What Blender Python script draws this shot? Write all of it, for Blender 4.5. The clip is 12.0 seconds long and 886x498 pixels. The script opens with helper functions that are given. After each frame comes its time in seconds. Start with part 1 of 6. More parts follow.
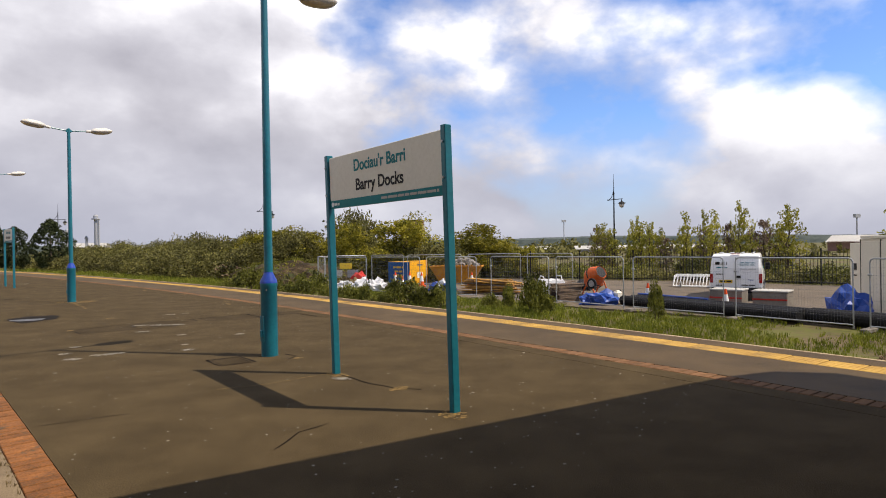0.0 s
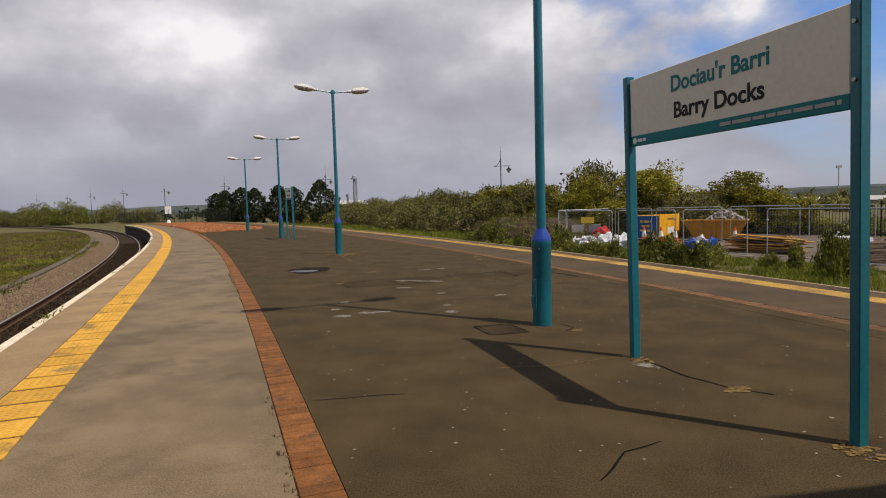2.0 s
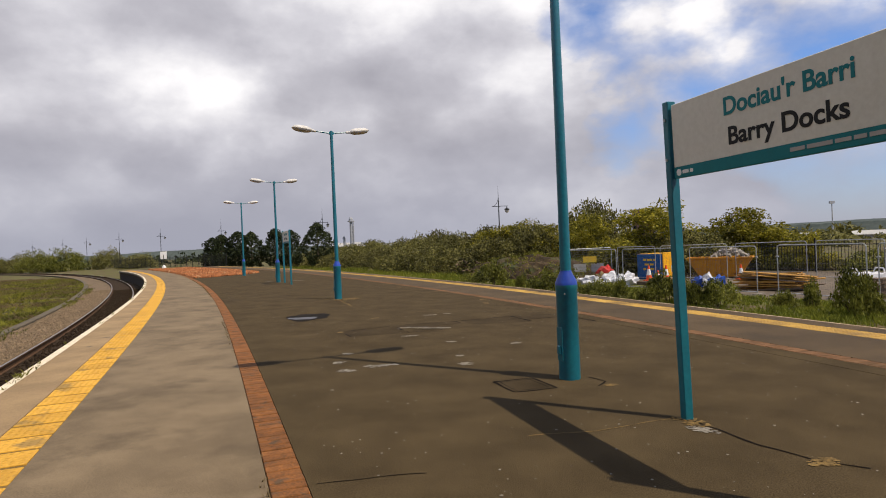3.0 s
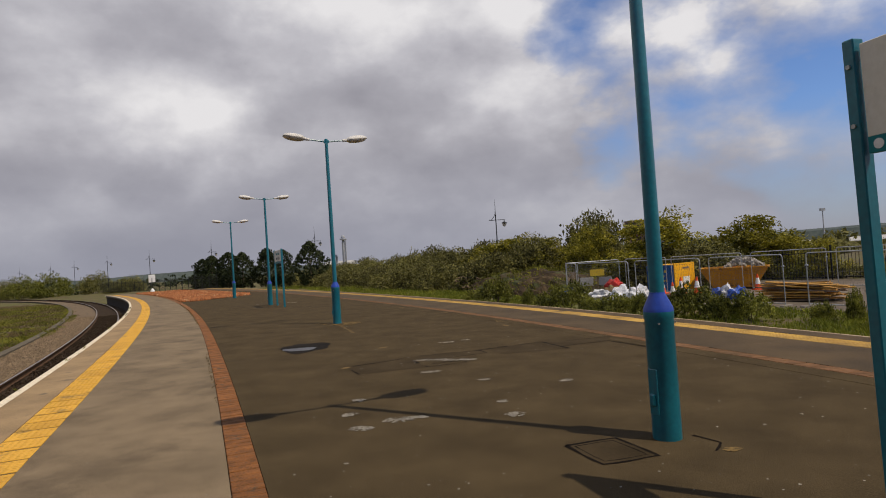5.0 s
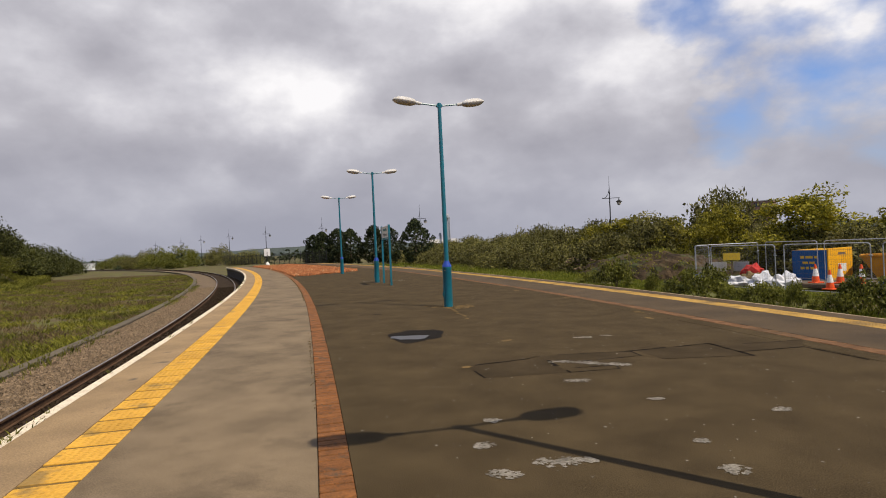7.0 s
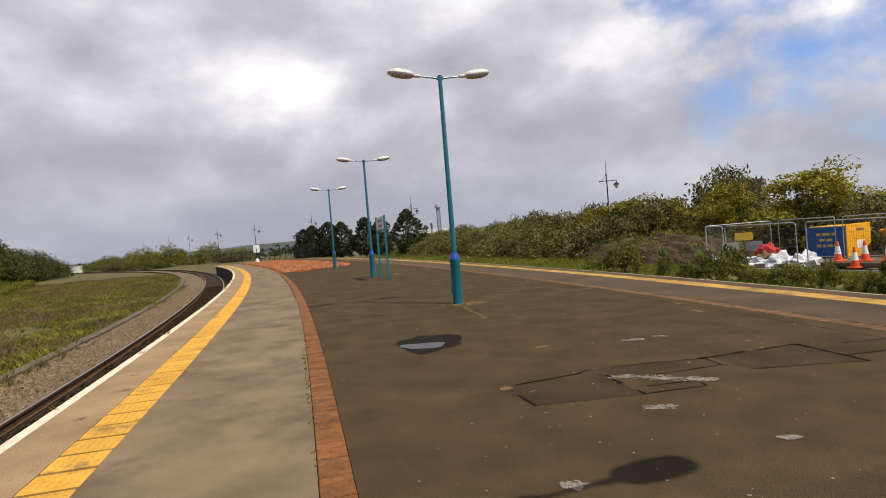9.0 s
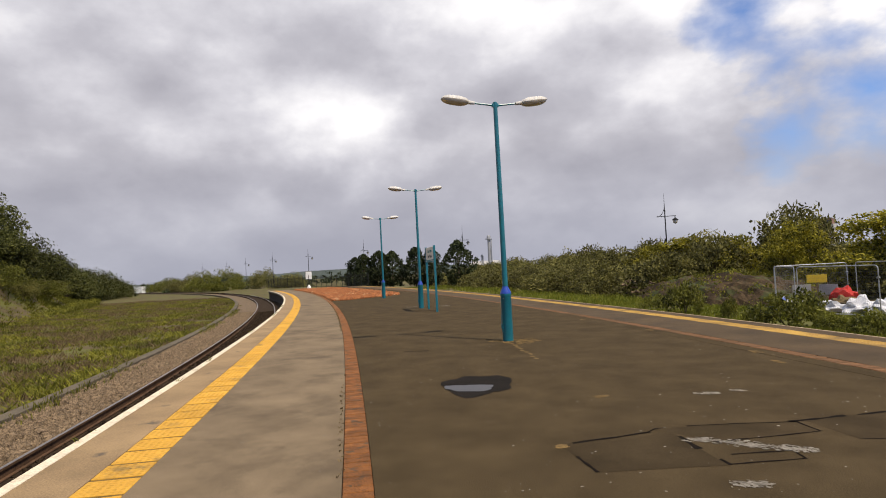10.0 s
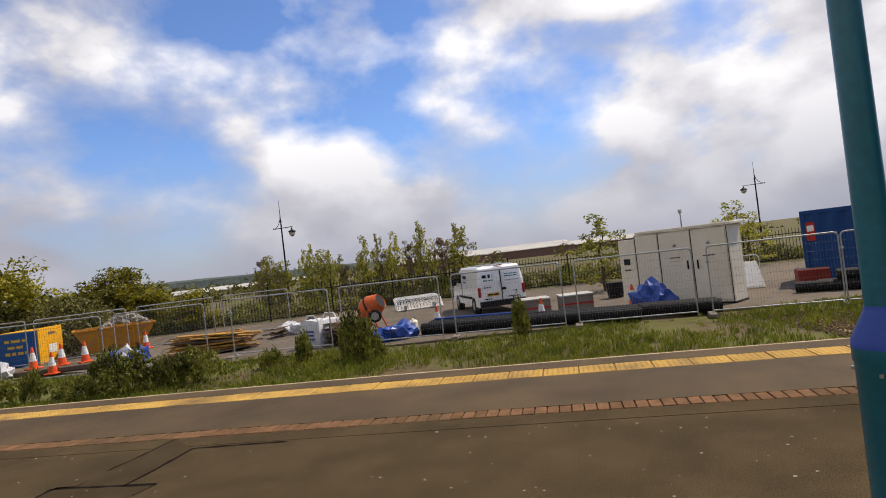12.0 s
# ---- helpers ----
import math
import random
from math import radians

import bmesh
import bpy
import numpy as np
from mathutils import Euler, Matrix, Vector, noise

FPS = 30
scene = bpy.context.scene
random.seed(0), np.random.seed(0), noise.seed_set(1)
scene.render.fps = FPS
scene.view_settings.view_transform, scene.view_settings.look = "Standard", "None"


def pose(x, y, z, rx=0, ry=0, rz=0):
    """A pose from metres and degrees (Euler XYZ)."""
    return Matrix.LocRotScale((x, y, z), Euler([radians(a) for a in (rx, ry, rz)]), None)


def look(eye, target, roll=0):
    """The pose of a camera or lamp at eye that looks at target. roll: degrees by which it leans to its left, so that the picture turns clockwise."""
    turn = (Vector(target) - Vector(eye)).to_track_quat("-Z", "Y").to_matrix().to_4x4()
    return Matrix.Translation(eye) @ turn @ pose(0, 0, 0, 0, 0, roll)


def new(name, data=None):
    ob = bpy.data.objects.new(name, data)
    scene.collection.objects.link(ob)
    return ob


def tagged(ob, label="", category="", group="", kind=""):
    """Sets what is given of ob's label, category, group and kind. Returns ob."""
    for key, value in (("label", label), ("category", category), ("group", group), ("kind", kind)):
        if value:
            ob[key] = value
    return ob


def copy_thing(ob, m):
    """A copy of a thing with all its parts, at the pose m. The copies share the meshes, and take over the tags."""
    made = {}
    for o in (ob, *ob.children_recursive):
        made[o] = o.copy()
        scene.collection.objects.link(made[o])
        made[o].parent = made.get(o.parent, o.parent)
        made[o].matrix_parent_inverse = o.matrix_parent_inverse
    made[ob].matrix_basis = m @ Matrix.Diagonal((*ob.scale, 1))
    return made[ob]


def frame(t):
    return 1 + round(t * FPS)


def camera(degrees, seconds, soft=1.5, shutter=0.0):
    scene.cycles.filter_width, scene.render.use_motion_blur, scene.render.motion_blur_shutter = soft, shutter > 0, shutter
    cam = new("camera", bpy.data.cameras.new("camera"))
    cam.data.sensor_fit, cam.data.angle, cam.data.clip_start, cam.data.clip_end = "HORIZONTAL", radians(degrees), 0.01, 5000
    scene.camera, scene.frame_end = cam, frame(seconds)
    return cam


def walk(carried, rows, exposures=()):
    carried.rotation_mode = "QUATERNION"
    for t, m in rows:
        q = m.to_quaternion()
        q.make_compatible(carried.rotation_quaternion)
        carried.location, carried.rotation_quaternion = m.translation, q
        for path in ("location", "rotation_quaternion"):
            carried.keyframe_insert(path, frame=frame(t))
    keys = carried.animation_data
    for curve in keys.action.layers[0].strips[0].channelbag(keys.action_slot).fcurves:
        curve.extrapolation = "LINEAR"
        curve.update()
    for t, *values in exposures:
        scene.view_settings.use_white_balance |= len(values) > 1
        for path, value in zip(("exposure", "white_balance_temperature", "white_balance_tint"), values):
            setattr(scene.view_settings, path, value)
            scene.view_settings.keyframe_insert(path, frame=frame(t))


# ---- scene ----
cam = camera(72.5, 12.0, 1.0)
PATH = [
    (0, (-0.511, 2.102, 1.402), (-0.542, 4.102, 1.393), -0.9),
    (0.5, (-0.721, 2.422, 1.356), (-1.174, 4.367, 1.257), -1.3),
    (1, (-0.88, 2.763, 1.388), (-1.621, 4.62, 1.37), -1.9),
    (1.5, (-1.112, 3.072, 1.355), (-1.922, 4.9, 1.304), -1.8),
    (2, (-1.354, 3.336, 1.381), (-2.12, 5.178, 1.237), -1.6),
    (2.5, (-1.61, 3.68, 1.403), (-2.382, 5.525, 1.357), -2.1),
    (2.7, (-1.674, 3.736, 1.4), (-2.438, 5.584, 1.382), -2.7),
    (4.3, (-2.349, 4.781, 1.399), (-3.023, 6.664, 1.391), -0.1),
    (4.5, (-2.483, 4.905, 1.421), (-3.156, 6.789, 1.44), -2.5),
    (5, (-2.753, 5.159, 1.436), (-3.48, 7.021, 1.478), -3.8),
    (5.5, (-3.041, 5.542, 1.443), (-4.029, 7.28, 1.495), -2.6),
    (6, (-3.283, 5.772, 1.449), (-4.255, 7.519, 1.522), -3.5),
    (6.5, (-3.581, 6.132, 1.44), (-4.533, 7.891, 1.468), -4.3),
    (7, (-3.823, 6.504, 1.441), (-4.856, 8.216, 1.433), -2.7),
    (7.5, (-4.088, 6.748, 1.452), (-5.118, 8.462, 1.42), -3.6),
    (7.7, (-4.206, 6.893, 1.446), (-5.226, 8.613, 1.408), -3.6),
    (9.3, (-5.017, 7.801, 1.488), (-6.033, 9.523, 1.447), -5.0),
    (9.5, (-5.064, 7.892, 1.501), (-6.172, 9.555, 1.565), -4.1),
    (10, (-5.211, 8.151, 1.485), (-6.354, 9.79, 1.556), -3.0),
    (10.5, (-5.414, 8.501, 1.474), (-6.456, 10.208, 1.51), -3.9),
    (11, (-5.4, 8.731, 1.527), (-6.14, 10.589, 1.547), -3.4),
    (11.5, (-5.449, 9.102, 1.501), (-5.263, 11.093, 1.55), -5.2),
    (12, (-5.457, 9.308, 1.447), (-4.199, 10.862, 1.476), -6.8),
]
EXPOSURES = [(0, 0.28, 6500, 12), (1.0, 0.0, 6500, 12), (2.0, -0.2, 6500, 12), (2.5, 0.0, 6500, 12), (4.3, -0.32, 6500, 12), (5.5, -0.45, 6500, 12), (6.5, -0.22, 6500, 12), (7.5, -0.04, 6500, 12), (9.5, 0.05, 6500, 12), (10.5, -0.05, 6500, 12), (11.5, -0.06, 6500, 12), (12, -0.02, 6500, 12)]
walk(cam, [(t, look(eye, target, roll)) for t, eye, target, roll in PATH], EXPOSURES)

# ---- sky, sun ----
world = bpy.data.worlds.new("sky")
scene.world = world
world.use_nodes = True
SUN_DIR = Vector((0.982 * 0.574, -0.188 * 0.574, 0.819)).normalized()


def build_sky():
    nt = world.node_tree
    nt.nodes.clear()
    N = nt.nodes.new
    L = nt.links.new

    def math_node(op, a, b=None, clamp=False):
        n = N("ShaderNodeMath")
        n.operation, n.use_clamp = op, clamp
        for i, v in enumerate((a, b)):
            if v is None:
                continue
            if isinstance(v, (int, float)):
                n.inputs[i].default_value = v
            else:
                L(v, n.inputs[i])
        return n.outputs[0]

    def ramp(fac, stops):
        n = N("ShaderNodeValToRGB")
        while len(n.color_ramp.elements) < len(stops):
            n.color_ramp.elements.new(0.5)
        for e, (p, c) in zip(n.color_ramp.elements, stops):
            e.position, e.color = p, (*c, 1) if len(c) == 3 else c
        L(fac, n.inputs[0])
        return n.outputs[0]

    def mix(fac, a, b):
        n = N("ShaderNodeMix")
        n.data_type = "RGBA"
        L(fac, n.inputs[0])
        for v, s in ((a, n.inputs[6]), (b, n.inputs[7])):
            if isinstance(v, tuple):
                s.default_value = (*v, 1)
            else:
                L(v, s)
        return n.outputs[2]

    def fbm(vec, scale, detail, rough=0.55, distortion=0.0):
        n = N("ShaderNodeTexNoise")
        L(vec, n.inputs["Vector"])
        n.inputs["Scale"].default_value, n.inputs["Detail"].default_value = scale, detail
        n.inputs["Roughness"].default_value, n.inputs["Distortion"].default_value = rough, distortion
        return n.outputs[0]

    tc = N("ShaderNodeTexCoord")
    sep = N("ShaderNodeSeparateXYZ")
    L(tc.outputs["Generated"], sep.inputs[0])
    x, y, z = sep.outputs
    zc = math_node("MAXIMUM", z, 0.0)

    def shifted(dx, dz):
        c = N("ShaderNodeCombineXYZ")
        L(math_node("ADD", x, dx), c.inputs[0])
        L(y, c.inputs[1])
        L(math_node("ADD", math_node("MULTIPLY", zc, 1.6), dz + SKY_SEED), c.inputs[2])
        return c.outputs[0]

    sky = N("ShaderNodeTexSky")
    sky.sky_type, sky.sun_disc = "NISHITA", False
    sky.sun_elevation = math.asin(SUN_DIR.z)
    sky.sun_rotation = math.atan2(SUN_DIR.x, SUN_DIR.y)
    sky.air_density, sky.dust_density, sky.ozone_density = 1.0, 0.1, 5.0
    vm = N("ShaderNodeVectorMath")
    vm.operation = "MULTIPLY"
    L(sky.outputs[0], vm.inputs[0])
    vm.inputs[1].default_value = (0.115, 0.125, 0.15)
    # cover: closed to the west, broken to the east
    here, up = shifted(0, 0), shifted(0.02, 0.10)
    big, big_up = fbm(here, 2.0, 2, 0.5), fbm(up, 2.0, 2, 0.5)
    fine, fine_up = fbm(here, 4.6, 9, 0.51, 0.0), fbm(up, 4.6, 9, 0.51, 0.0)
    cover = math_node("ADD", math_node("MULTIPLY", big, 0.34), math_node("MULTIPLY", fine, 0.86))
    side = math_node("SUBTRACT", math_node("MULTIPLY", y, 0.45), x)
    west = math_node("ADD", math_node("MULTIPLY", side, 0.13), math_node("MULTIPLY", math_node("MAXIMUM", math_node("SUBTRACT", side, 0.30), 0.0), 0.25))
    west = math_node("ADD", west, math_node("MULTIPLY", math_node("MAXIMUM", math_node("MULTIPLY", side, -1.0), 0.0), 0.13))
    cover = math_node("ADD", cover, math_node("ADD", west, 0.045))
    low = math_node("MULTIPLY", math_node("SUBTRACT", 0.24, zc), 0.55)
    cover = math_node("ADD", cover, math_node("MAXIMUM", low, 0.0))
    # the shape of this day's clouds: bearing, height and breadth in degrees, weight
    wob = N("ShaderNodeVectorMath")
    wob.operation = "MULTIPLY_ADD"
    wn = N("ShaderNodeTexNoise")
    wn.inputs["Scale"].default_value, wn.inputs["Detail"].default_value = 5.0, 5
    L(tc.outputs["Generated"], wn.inputs["Vector"])
    L(wn.outputs[1], wob.inputs[0])
    wob.inputs[1].default_value = (0.22, 0.22, 0.22)
    L(tc.outputs["Generated"], wob.inputs[2])
    shift = N("ShaderNodeVectorMath")
    shift.operation = "SUBTRACT"
    L(wob.outputs[0], shift.inputs[0])
    shift.inputs[1].default_value = (0.11, 0.11, 0.11)
    unit = N("ShaderNodeVectorMath")
    unit.operation = "NORMALIZE"
    L(shift.outputs[0], unit.inputs[0])

    def lobes(start, rows):
        total = start
        for b, e, w, k in rows:
            b, e, w = radians(b), radians(e), radians(w)
            d = N("ShaderNodeVectorMath")
            d.operation = "DOT_PRODUCT"
            L(unit.outputs[0], d.inputs[0])
            d.inputs[1].default_value = (math.sin(b) * math.cos(e), math.cos(b) * math.cos(e), math.sin(e))
            g = math_node("EXPONENT", math_node("MULTIPLY", math_node("SUBTRACT", d.outputs["Value"], 1.0), 1 / (w * w)))
            total = math_node("ADD", total, math_node("MULTIPLY", g, k))
        return total

    cover = lobes(cover, [(-8, 21, 3.5, -0.14), (4, 24, 5, -0.15), (13, 14.5, 3.5, -0.10), (23, 22, 6, -0.16), (36, 15, 4, -0.11), (50, 13, 4, -0.11), (64, 18, 5, -0.06), (2.5, 18, 2.5, 0.14), (28, 11.5, 4, 0.10), (20, 14, 4, 0.05), (70, 10, 8, 0.14), (48, 21, 6, 0.20), (14, 20, 4, 0.06), (-38, 16, 20, 0.12)])
    mask = ramp(cover, [(0.56, (0, 0, 0)), (0.66, (0.45, 0.45, 0.45)), (0.74, (1, 1, 1))])
    rise = math_node("ADD", math_node("MULTIPLY", math_node("SUBTRACT", fine, fine_up), 0.85), math_node("MULTIPLY", math_node("SUBTRACT", big, big_up), 1.3))
    thick = math_node("MULTIPLY", math_node("SUBTRACT", cover, 0.84), 0.35)
    detail = math_node("MULTIPLY", math_node("SUBTRACT", fbm(here, 12.0, 5, 0.55), 0.5), 0.20)
    shade = math_node("SUBTRACT", math_node("ADD", math_node("ADD", rise, 0.52), detail), math_node("MAXIMUM", thick, 0.0))
    shade = lobes(shade, [(-42, 12, 3.4, 0.32), (-29, 21, 5, 0.15), (-50, 22, 8, 0.06), (-14, 17, 6, 0.04), (-2, 12, 8, -0.06), (2.5, 18, 3, 0.30), (28, 11.5, 5, 0.22), (70, 10, 9, 0.22), (50, 21, 6, 0.22)])
    cloud = ramp(shade, [(0.22, (0.42, 0.415, 0.46)), (0.40, (0.54, 0.535, 0.58)), (0.54, (0.70, 0.695, 0.735)), (0.74, (1.04, 1.03, 1.03))])
    col = mix(mask, vm.outputs[0], cloud)
    haze = ramp(zc, [(0.0, (0.88, 0.88, 0.88)), (0.20, (0, 0, 0))])
    col = mix(haze, col, (0.37, 0.385, 0.465))
    bg = N("ShaderNodeBackground")
    L(col, bg.inputs[0])
    bg.inputs[1].default_value = 1.0
    out = N("ShaderNodeOutputWorld")
    L(bg.outputs[0], out.inputs[0])


SKY_SEED = 3.7
build_sky()
sun = bpy.data.lights.new("sun", "SUN")
sun.energy, sun.angle, sun.color = 5.0, radians(0.53), (1.0, 0.885, 0.70)
sun_ob = new("sun", sun)
sun_ob.matrix_world = look(tuple(SUN_DIR * 60), (0, 0, 0))

# ---- materials ----


def mat(name, a, b=None, rough=0.8, scale=6.0, fine=60.0, bump=0.2, metal=0.0, spots=None, spot_scale=1.0, spot_at=0.62, rand=0.0, coat=0.0, grad=0.5, translucent=0.0, spec=0.2, soft=0.08):
    """Two tones mixed by coarse and fine noise, stains of a third tone, fine relief."""
    b = b or tuple(c * 0.7 for c in a)
    m = bpy.data.materials.new(name)
    m.use_nodes = True
    nt = m.node_tree
    N, L = nt.nodes.new, nt.links.new
    p = nt.nodes["Principled BSDF"]
    tc = N("ShaderNodeTexCoord")
    geo = N("ShaderNodeNewGeometry")

    def noise_node(s, d=5, r=0.6):
        n = N("ShaderNodeTexNoise")
        n.inputs["Scale"].default_value, n.inputs["Detail"].default_value, n.inputs["Roughness"].default_value = s, d, r
        L(geo.outputs["Position"], n.inputs["Vector"])
        return n.outputs[0]

    c1, c2 = noise_node(scale), noise_node(fine, 3)
    add = N("ShaderNodeMath")
    add.operation = "ADD"
    for i, (src, k) in enumerate(((c1, 1 - grad), (c2, grad))):
        mm = N("ShaderNodeMath")
        mm.operation = "MULTIPLY"
        L(src, mm.inputs[0])
        mm.inputs[1].default_value = k
        L(mm.outputs[0], add.inputs[i])
    ramp = N("ShaderNodeValToRGB")
    e = ramp.color_ramp.elements
    e[0].position, e[0].color, e[1].position, e[1].color = 0.40, (*b, 1), 0.60, (*a, 1)
    L(add.outputs[0], ramp.inputs[0])
    col = ramp.outputs[0]
    if spots:
        r2 = N("ShaderNodeValToRGB")
        r2.color_ramp.elements[0].position, r2.color_ramp.elements[1].position = spot_at, spot_at + soft
        L(noise_node(spot_scale, 6, 0.65), r2.inputs[0])
        mx = N("ShaderNodeMix")
        mx.data_type = "RGBA"
        L(r2.outputs[0], mx.inputs[0])
        L(col, mx.inputs[6])
        mx.inputs[7].default_value = (*spots, 1)
        col = mx.outputs[2]
    if rand:
        info = N("ShaderNodeObjectInfo")
        src = N("ShaderNodeMath")
        src.operation = "ADD"
        L(info.outputs["Random"], src.inputs[0])
        L(geo.outputs["Random Per Island"], src.inputs[1])
        mr = N("ShaderNodeMapRange")
        L(src.outputs[0], mr.inputs[0])
        mr.inputs[1].default_value, mr.inputs[2].default_value = 0, 2
        mr.inputs[3].default_value, mr.inputs[4].default_value = 1 - rand, 1 + rand
        hsv = N("ShaderNodeHueSaturation")
        L(mr.outputs[0], hsv.inputs["Value"])
        L(col, hsv.inputs["Color"])
        col = hsv.outputs[0]
    L(col, p.inputs["Base Color"])
    p.inputs["Roughness"].default_value, p.inputs["Metallic"].default_value = rough, metal
    p.inputs["Coat Weight"].default_value = coat
    p.inputs["Specular IOR Level"].default_value = 0.5 if (coat or metal or rough < 0.5) else spec
    if bump:
        bn = N("ShaderNodeBump")
        bn.inputs["Strength"].default_value, bn.inputs["Distance"].default_value = bump, 0.01
        L(c2, bn.inputs["Height"])
        L(bn.outputs[0], p.inputs["Normal"])
    if translucent:
        tr = N("ShaderNodeBsdfTranslucent")
        L(col, tr.inputs[0])
        mixs = N("ShaderNodeMixShader")
        mixs.inputs[0].default_value = translucent
        L(p.outputs[0], mixs.inputs[1])
        L(tr.outputs[0], mixs.inputs[2])
        L(mixs.outputs[0], nt.nodes["Material Output"].inputs[0])
    return m


M_ASPHALT = mat("old_asphalt", (0.087, 0.0630, 0.0325), (0.031, 0.0224, 0.0116), 0.95, 1.6, 110, 0.35, grad=0.72, spots=(0.14, 0.12, 0.09), spot_scale=42, spot_at=0.645, spec=0.05)
M_ASPHALT_B = mat("smooth_asphalt", (0.215, 0.160, 0.098), (0.110, 0.081, 0.049), 0.92, 1.1, 95, 0.25, spots=(0.082, 0.061, 0.038), spot_scale=0.9, spot_at=0.52, soft=0.20)
M_ASPHALT_C = mat("brown_asphalt", (0.094, 0.062, 0.028), (0.042, 0.028, 0.013), 0.8, 0.9, 80, 0.4)
M_COPING = mat("weathered_coping", (0.32, 0.22, 0.115), (0.19, 0.13, 0.07), 0.85, 1.2, 60, 0.35, spots=(0.11, 0.085, 0.06), spot_scale=2.0)
M_WHITE_LINE = mat("worn_white_paint", (0.74, 0.66, 0.50), (0.50, 0.42, 0.30), 0.7, 5, 40, 0.2)
M_YELLOW = mat("yellow_tactile", (0.56, 0.31, 0.042), (0.42, 0.225, 0.032), 0.8, 3.0, 40, 0.4, spots=(0.24, 0.15, 0.045), spot_scale=1.6, spot_at=0.56, rand=0.24)
M_EDGE = mat("buff_edge", (0.46, 0.36, 0.22), (0.26, 0.19, 0.11), 0.85, 3, 40, 0.3)
M_YELLOW_R = mat("faded_yellow_tactile", (0.46, 0.285, 0.06), (0.29, 0.17, 0.042), 0.85, 2.0, 40, 0.4, spots=(0.17, 0.11, 0.045), spot_scale=1.3, spot_at=0.48, rand=0.22, soft=0.2)
M_ASPHALT_P = mat("patch_asphalt", (0.062, 0.045, 0.024), (0.031, 0.0225, 0.012), 0.95, 1.5, 90, 0.2, spec=0.05)
M_TILEBED = mat("grimy_joint", (0.20, 0.12, 0.03), (0.11, 0.07, 0.022), 0.9, 5.0, 50, 0.4)
M_BRICK = mat("orange_brick", (0.225, 0.088, 0.025), (0.105, 0.045, 0.016), 0.85, 9, 70, 0.4, spots=(0.08, 0.05, 0.03), spot_scale=5, spot_at=0.56, rand=0.38)
M_PAVER = mat("dusty_paver", (0.19, 0.10, 0.05), (0.10, 0.057, 0.03), 0.9, 9, 70, 0.4, spots=(0.075, 0.052, 0.028), spot_scale=0.7, spot_at=0.5, rand=0.3, soft=0.2, spec=0.08)
M_WALL = mat("sooty_brickwork", (0.055, 0.045, 0.04), (0.025, 0.02, 0.018), 0.9, 3, 30, 0.5)
M_TEAL = mat("teal_paint", (0.005, 0.132, 0.175), (0.004, 0.100, 0.138), 0.38, 2.5, 30, 0.04, coat=0.15)
M_BLUE = mat("blue_paint", (0.012, 0.055, 0.36), (0.01, 0.04, 0.28), 0.4, 4, 30, 0.05)
M_LANTERN = mat("grey_lantern", (0.62, 0.60, 0.56), (0.46, 0.44, 0.40), 0.55, 6, 40, 0.1)
M_LENS = mat("clouded_lens", (0.58, 0.53, 0.46), (0.42, 0.38, 0.32), 0.3, 8, 40, 0.05, coat=0.3)
M_CREAM = mat("cream_board", (0.66, 0.63, 0.55), (0.60, 0.57, 0.49), 0.5, 1.5, 30, 0.03)
M_TEALTXT = mat("teal_vinyl", (0.008, 0.17, 0.19), (0.008, 0.15, 0.17), 0.5, 3, 30, 0.0)
M_BLACK = mat("black_vinyl", (0.012, 0.012, 0.014), (0.01, 0.01, 0.01), 0.5, 3, 30, 0.0)
M_GROUND = mat("rough_ground", (0.125, 0.092, 0.045), (0.055, 0.045, 0.020), 0.95, 0.25, 5, 0.8, spots=(0.095, 0.095, 0.022), spot_scale=0.35, spot_at=0.47)
M_YARD = mat("dusty_yard", (0.15, 0.12, 0.088), (0.088, 0.070, 0.052), 0.9, 0.6, 30, 0.5, spots=(0.075, 0.064, 0.05), spot_scale=0.8)
M_BALLAST = mat("ballast", (0.24, 0.172, 0.105), (0.06, 0.043, 0.027), 0.95, 14, 45, 1.0, rand=0.45)
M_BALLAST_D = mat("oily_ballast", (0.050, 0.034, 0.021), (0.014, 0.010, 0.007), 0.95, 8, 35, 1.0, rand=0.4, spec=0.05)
M_RAIL = mat("rusty_rail", (0.125, 0.072, 0.042), (0.06, 0.036, 0.022), 0.85, 5, 40, 0.3, spec=0.08)
M_RAILTOP = mat("worn_rail_head", (0.36, 0.33, 0.30), (0.25, 0.23, 0.21), 0.35, 5, 40, 0.05, metal=0.9)
M_CONC = mat("concrete", (0.22, 0.195, 0.165), (0.14, 0.125, 0.105), 0.9, 3, 40, 0.4)
M_TROUGH = mat("mossy_concrete", (0.14, 0.115, 0.08), (0.07, 0.058, 0.04), 0.95, 1.5, 30, 0.4)
M_SLEEPER = mat("sleeper", (0.10, 0.08, 0.06), (0.05, 0.04, 0.03), 0.9, 4, 40, 0.4)
M_GRASS = mat("grass", (0.235, 0.245, 0.028), (0.075, 0.098, 0.012), 0.85, 1.2, 15, 0, rand=0.4, translucent=0.3)
M_WEED = mat("weeds", (0.225, 0.215, 0.028), (0.055, 0.060, 0.012), 0.85, 0.5, 9, 0, rand=0.4, translucent=0.3)
M_STRAW = mat("dry_grass", (0.20, 0.145, 0.07), (0.11, 0.08, 0.04), 0.9, 0.7, 12, 0, rand=0.35, translucent=0.2)
# leaf tones spread wide: sunlit highlights and shaded depth put into the colour
M_LEAF_A = mat("bright_leaf", (0.38, 0.33, 0.030), (0.050, 0.056, 0.008), 0.6, 1.0, 8, 0, rand=0.5, translucent=0.35)
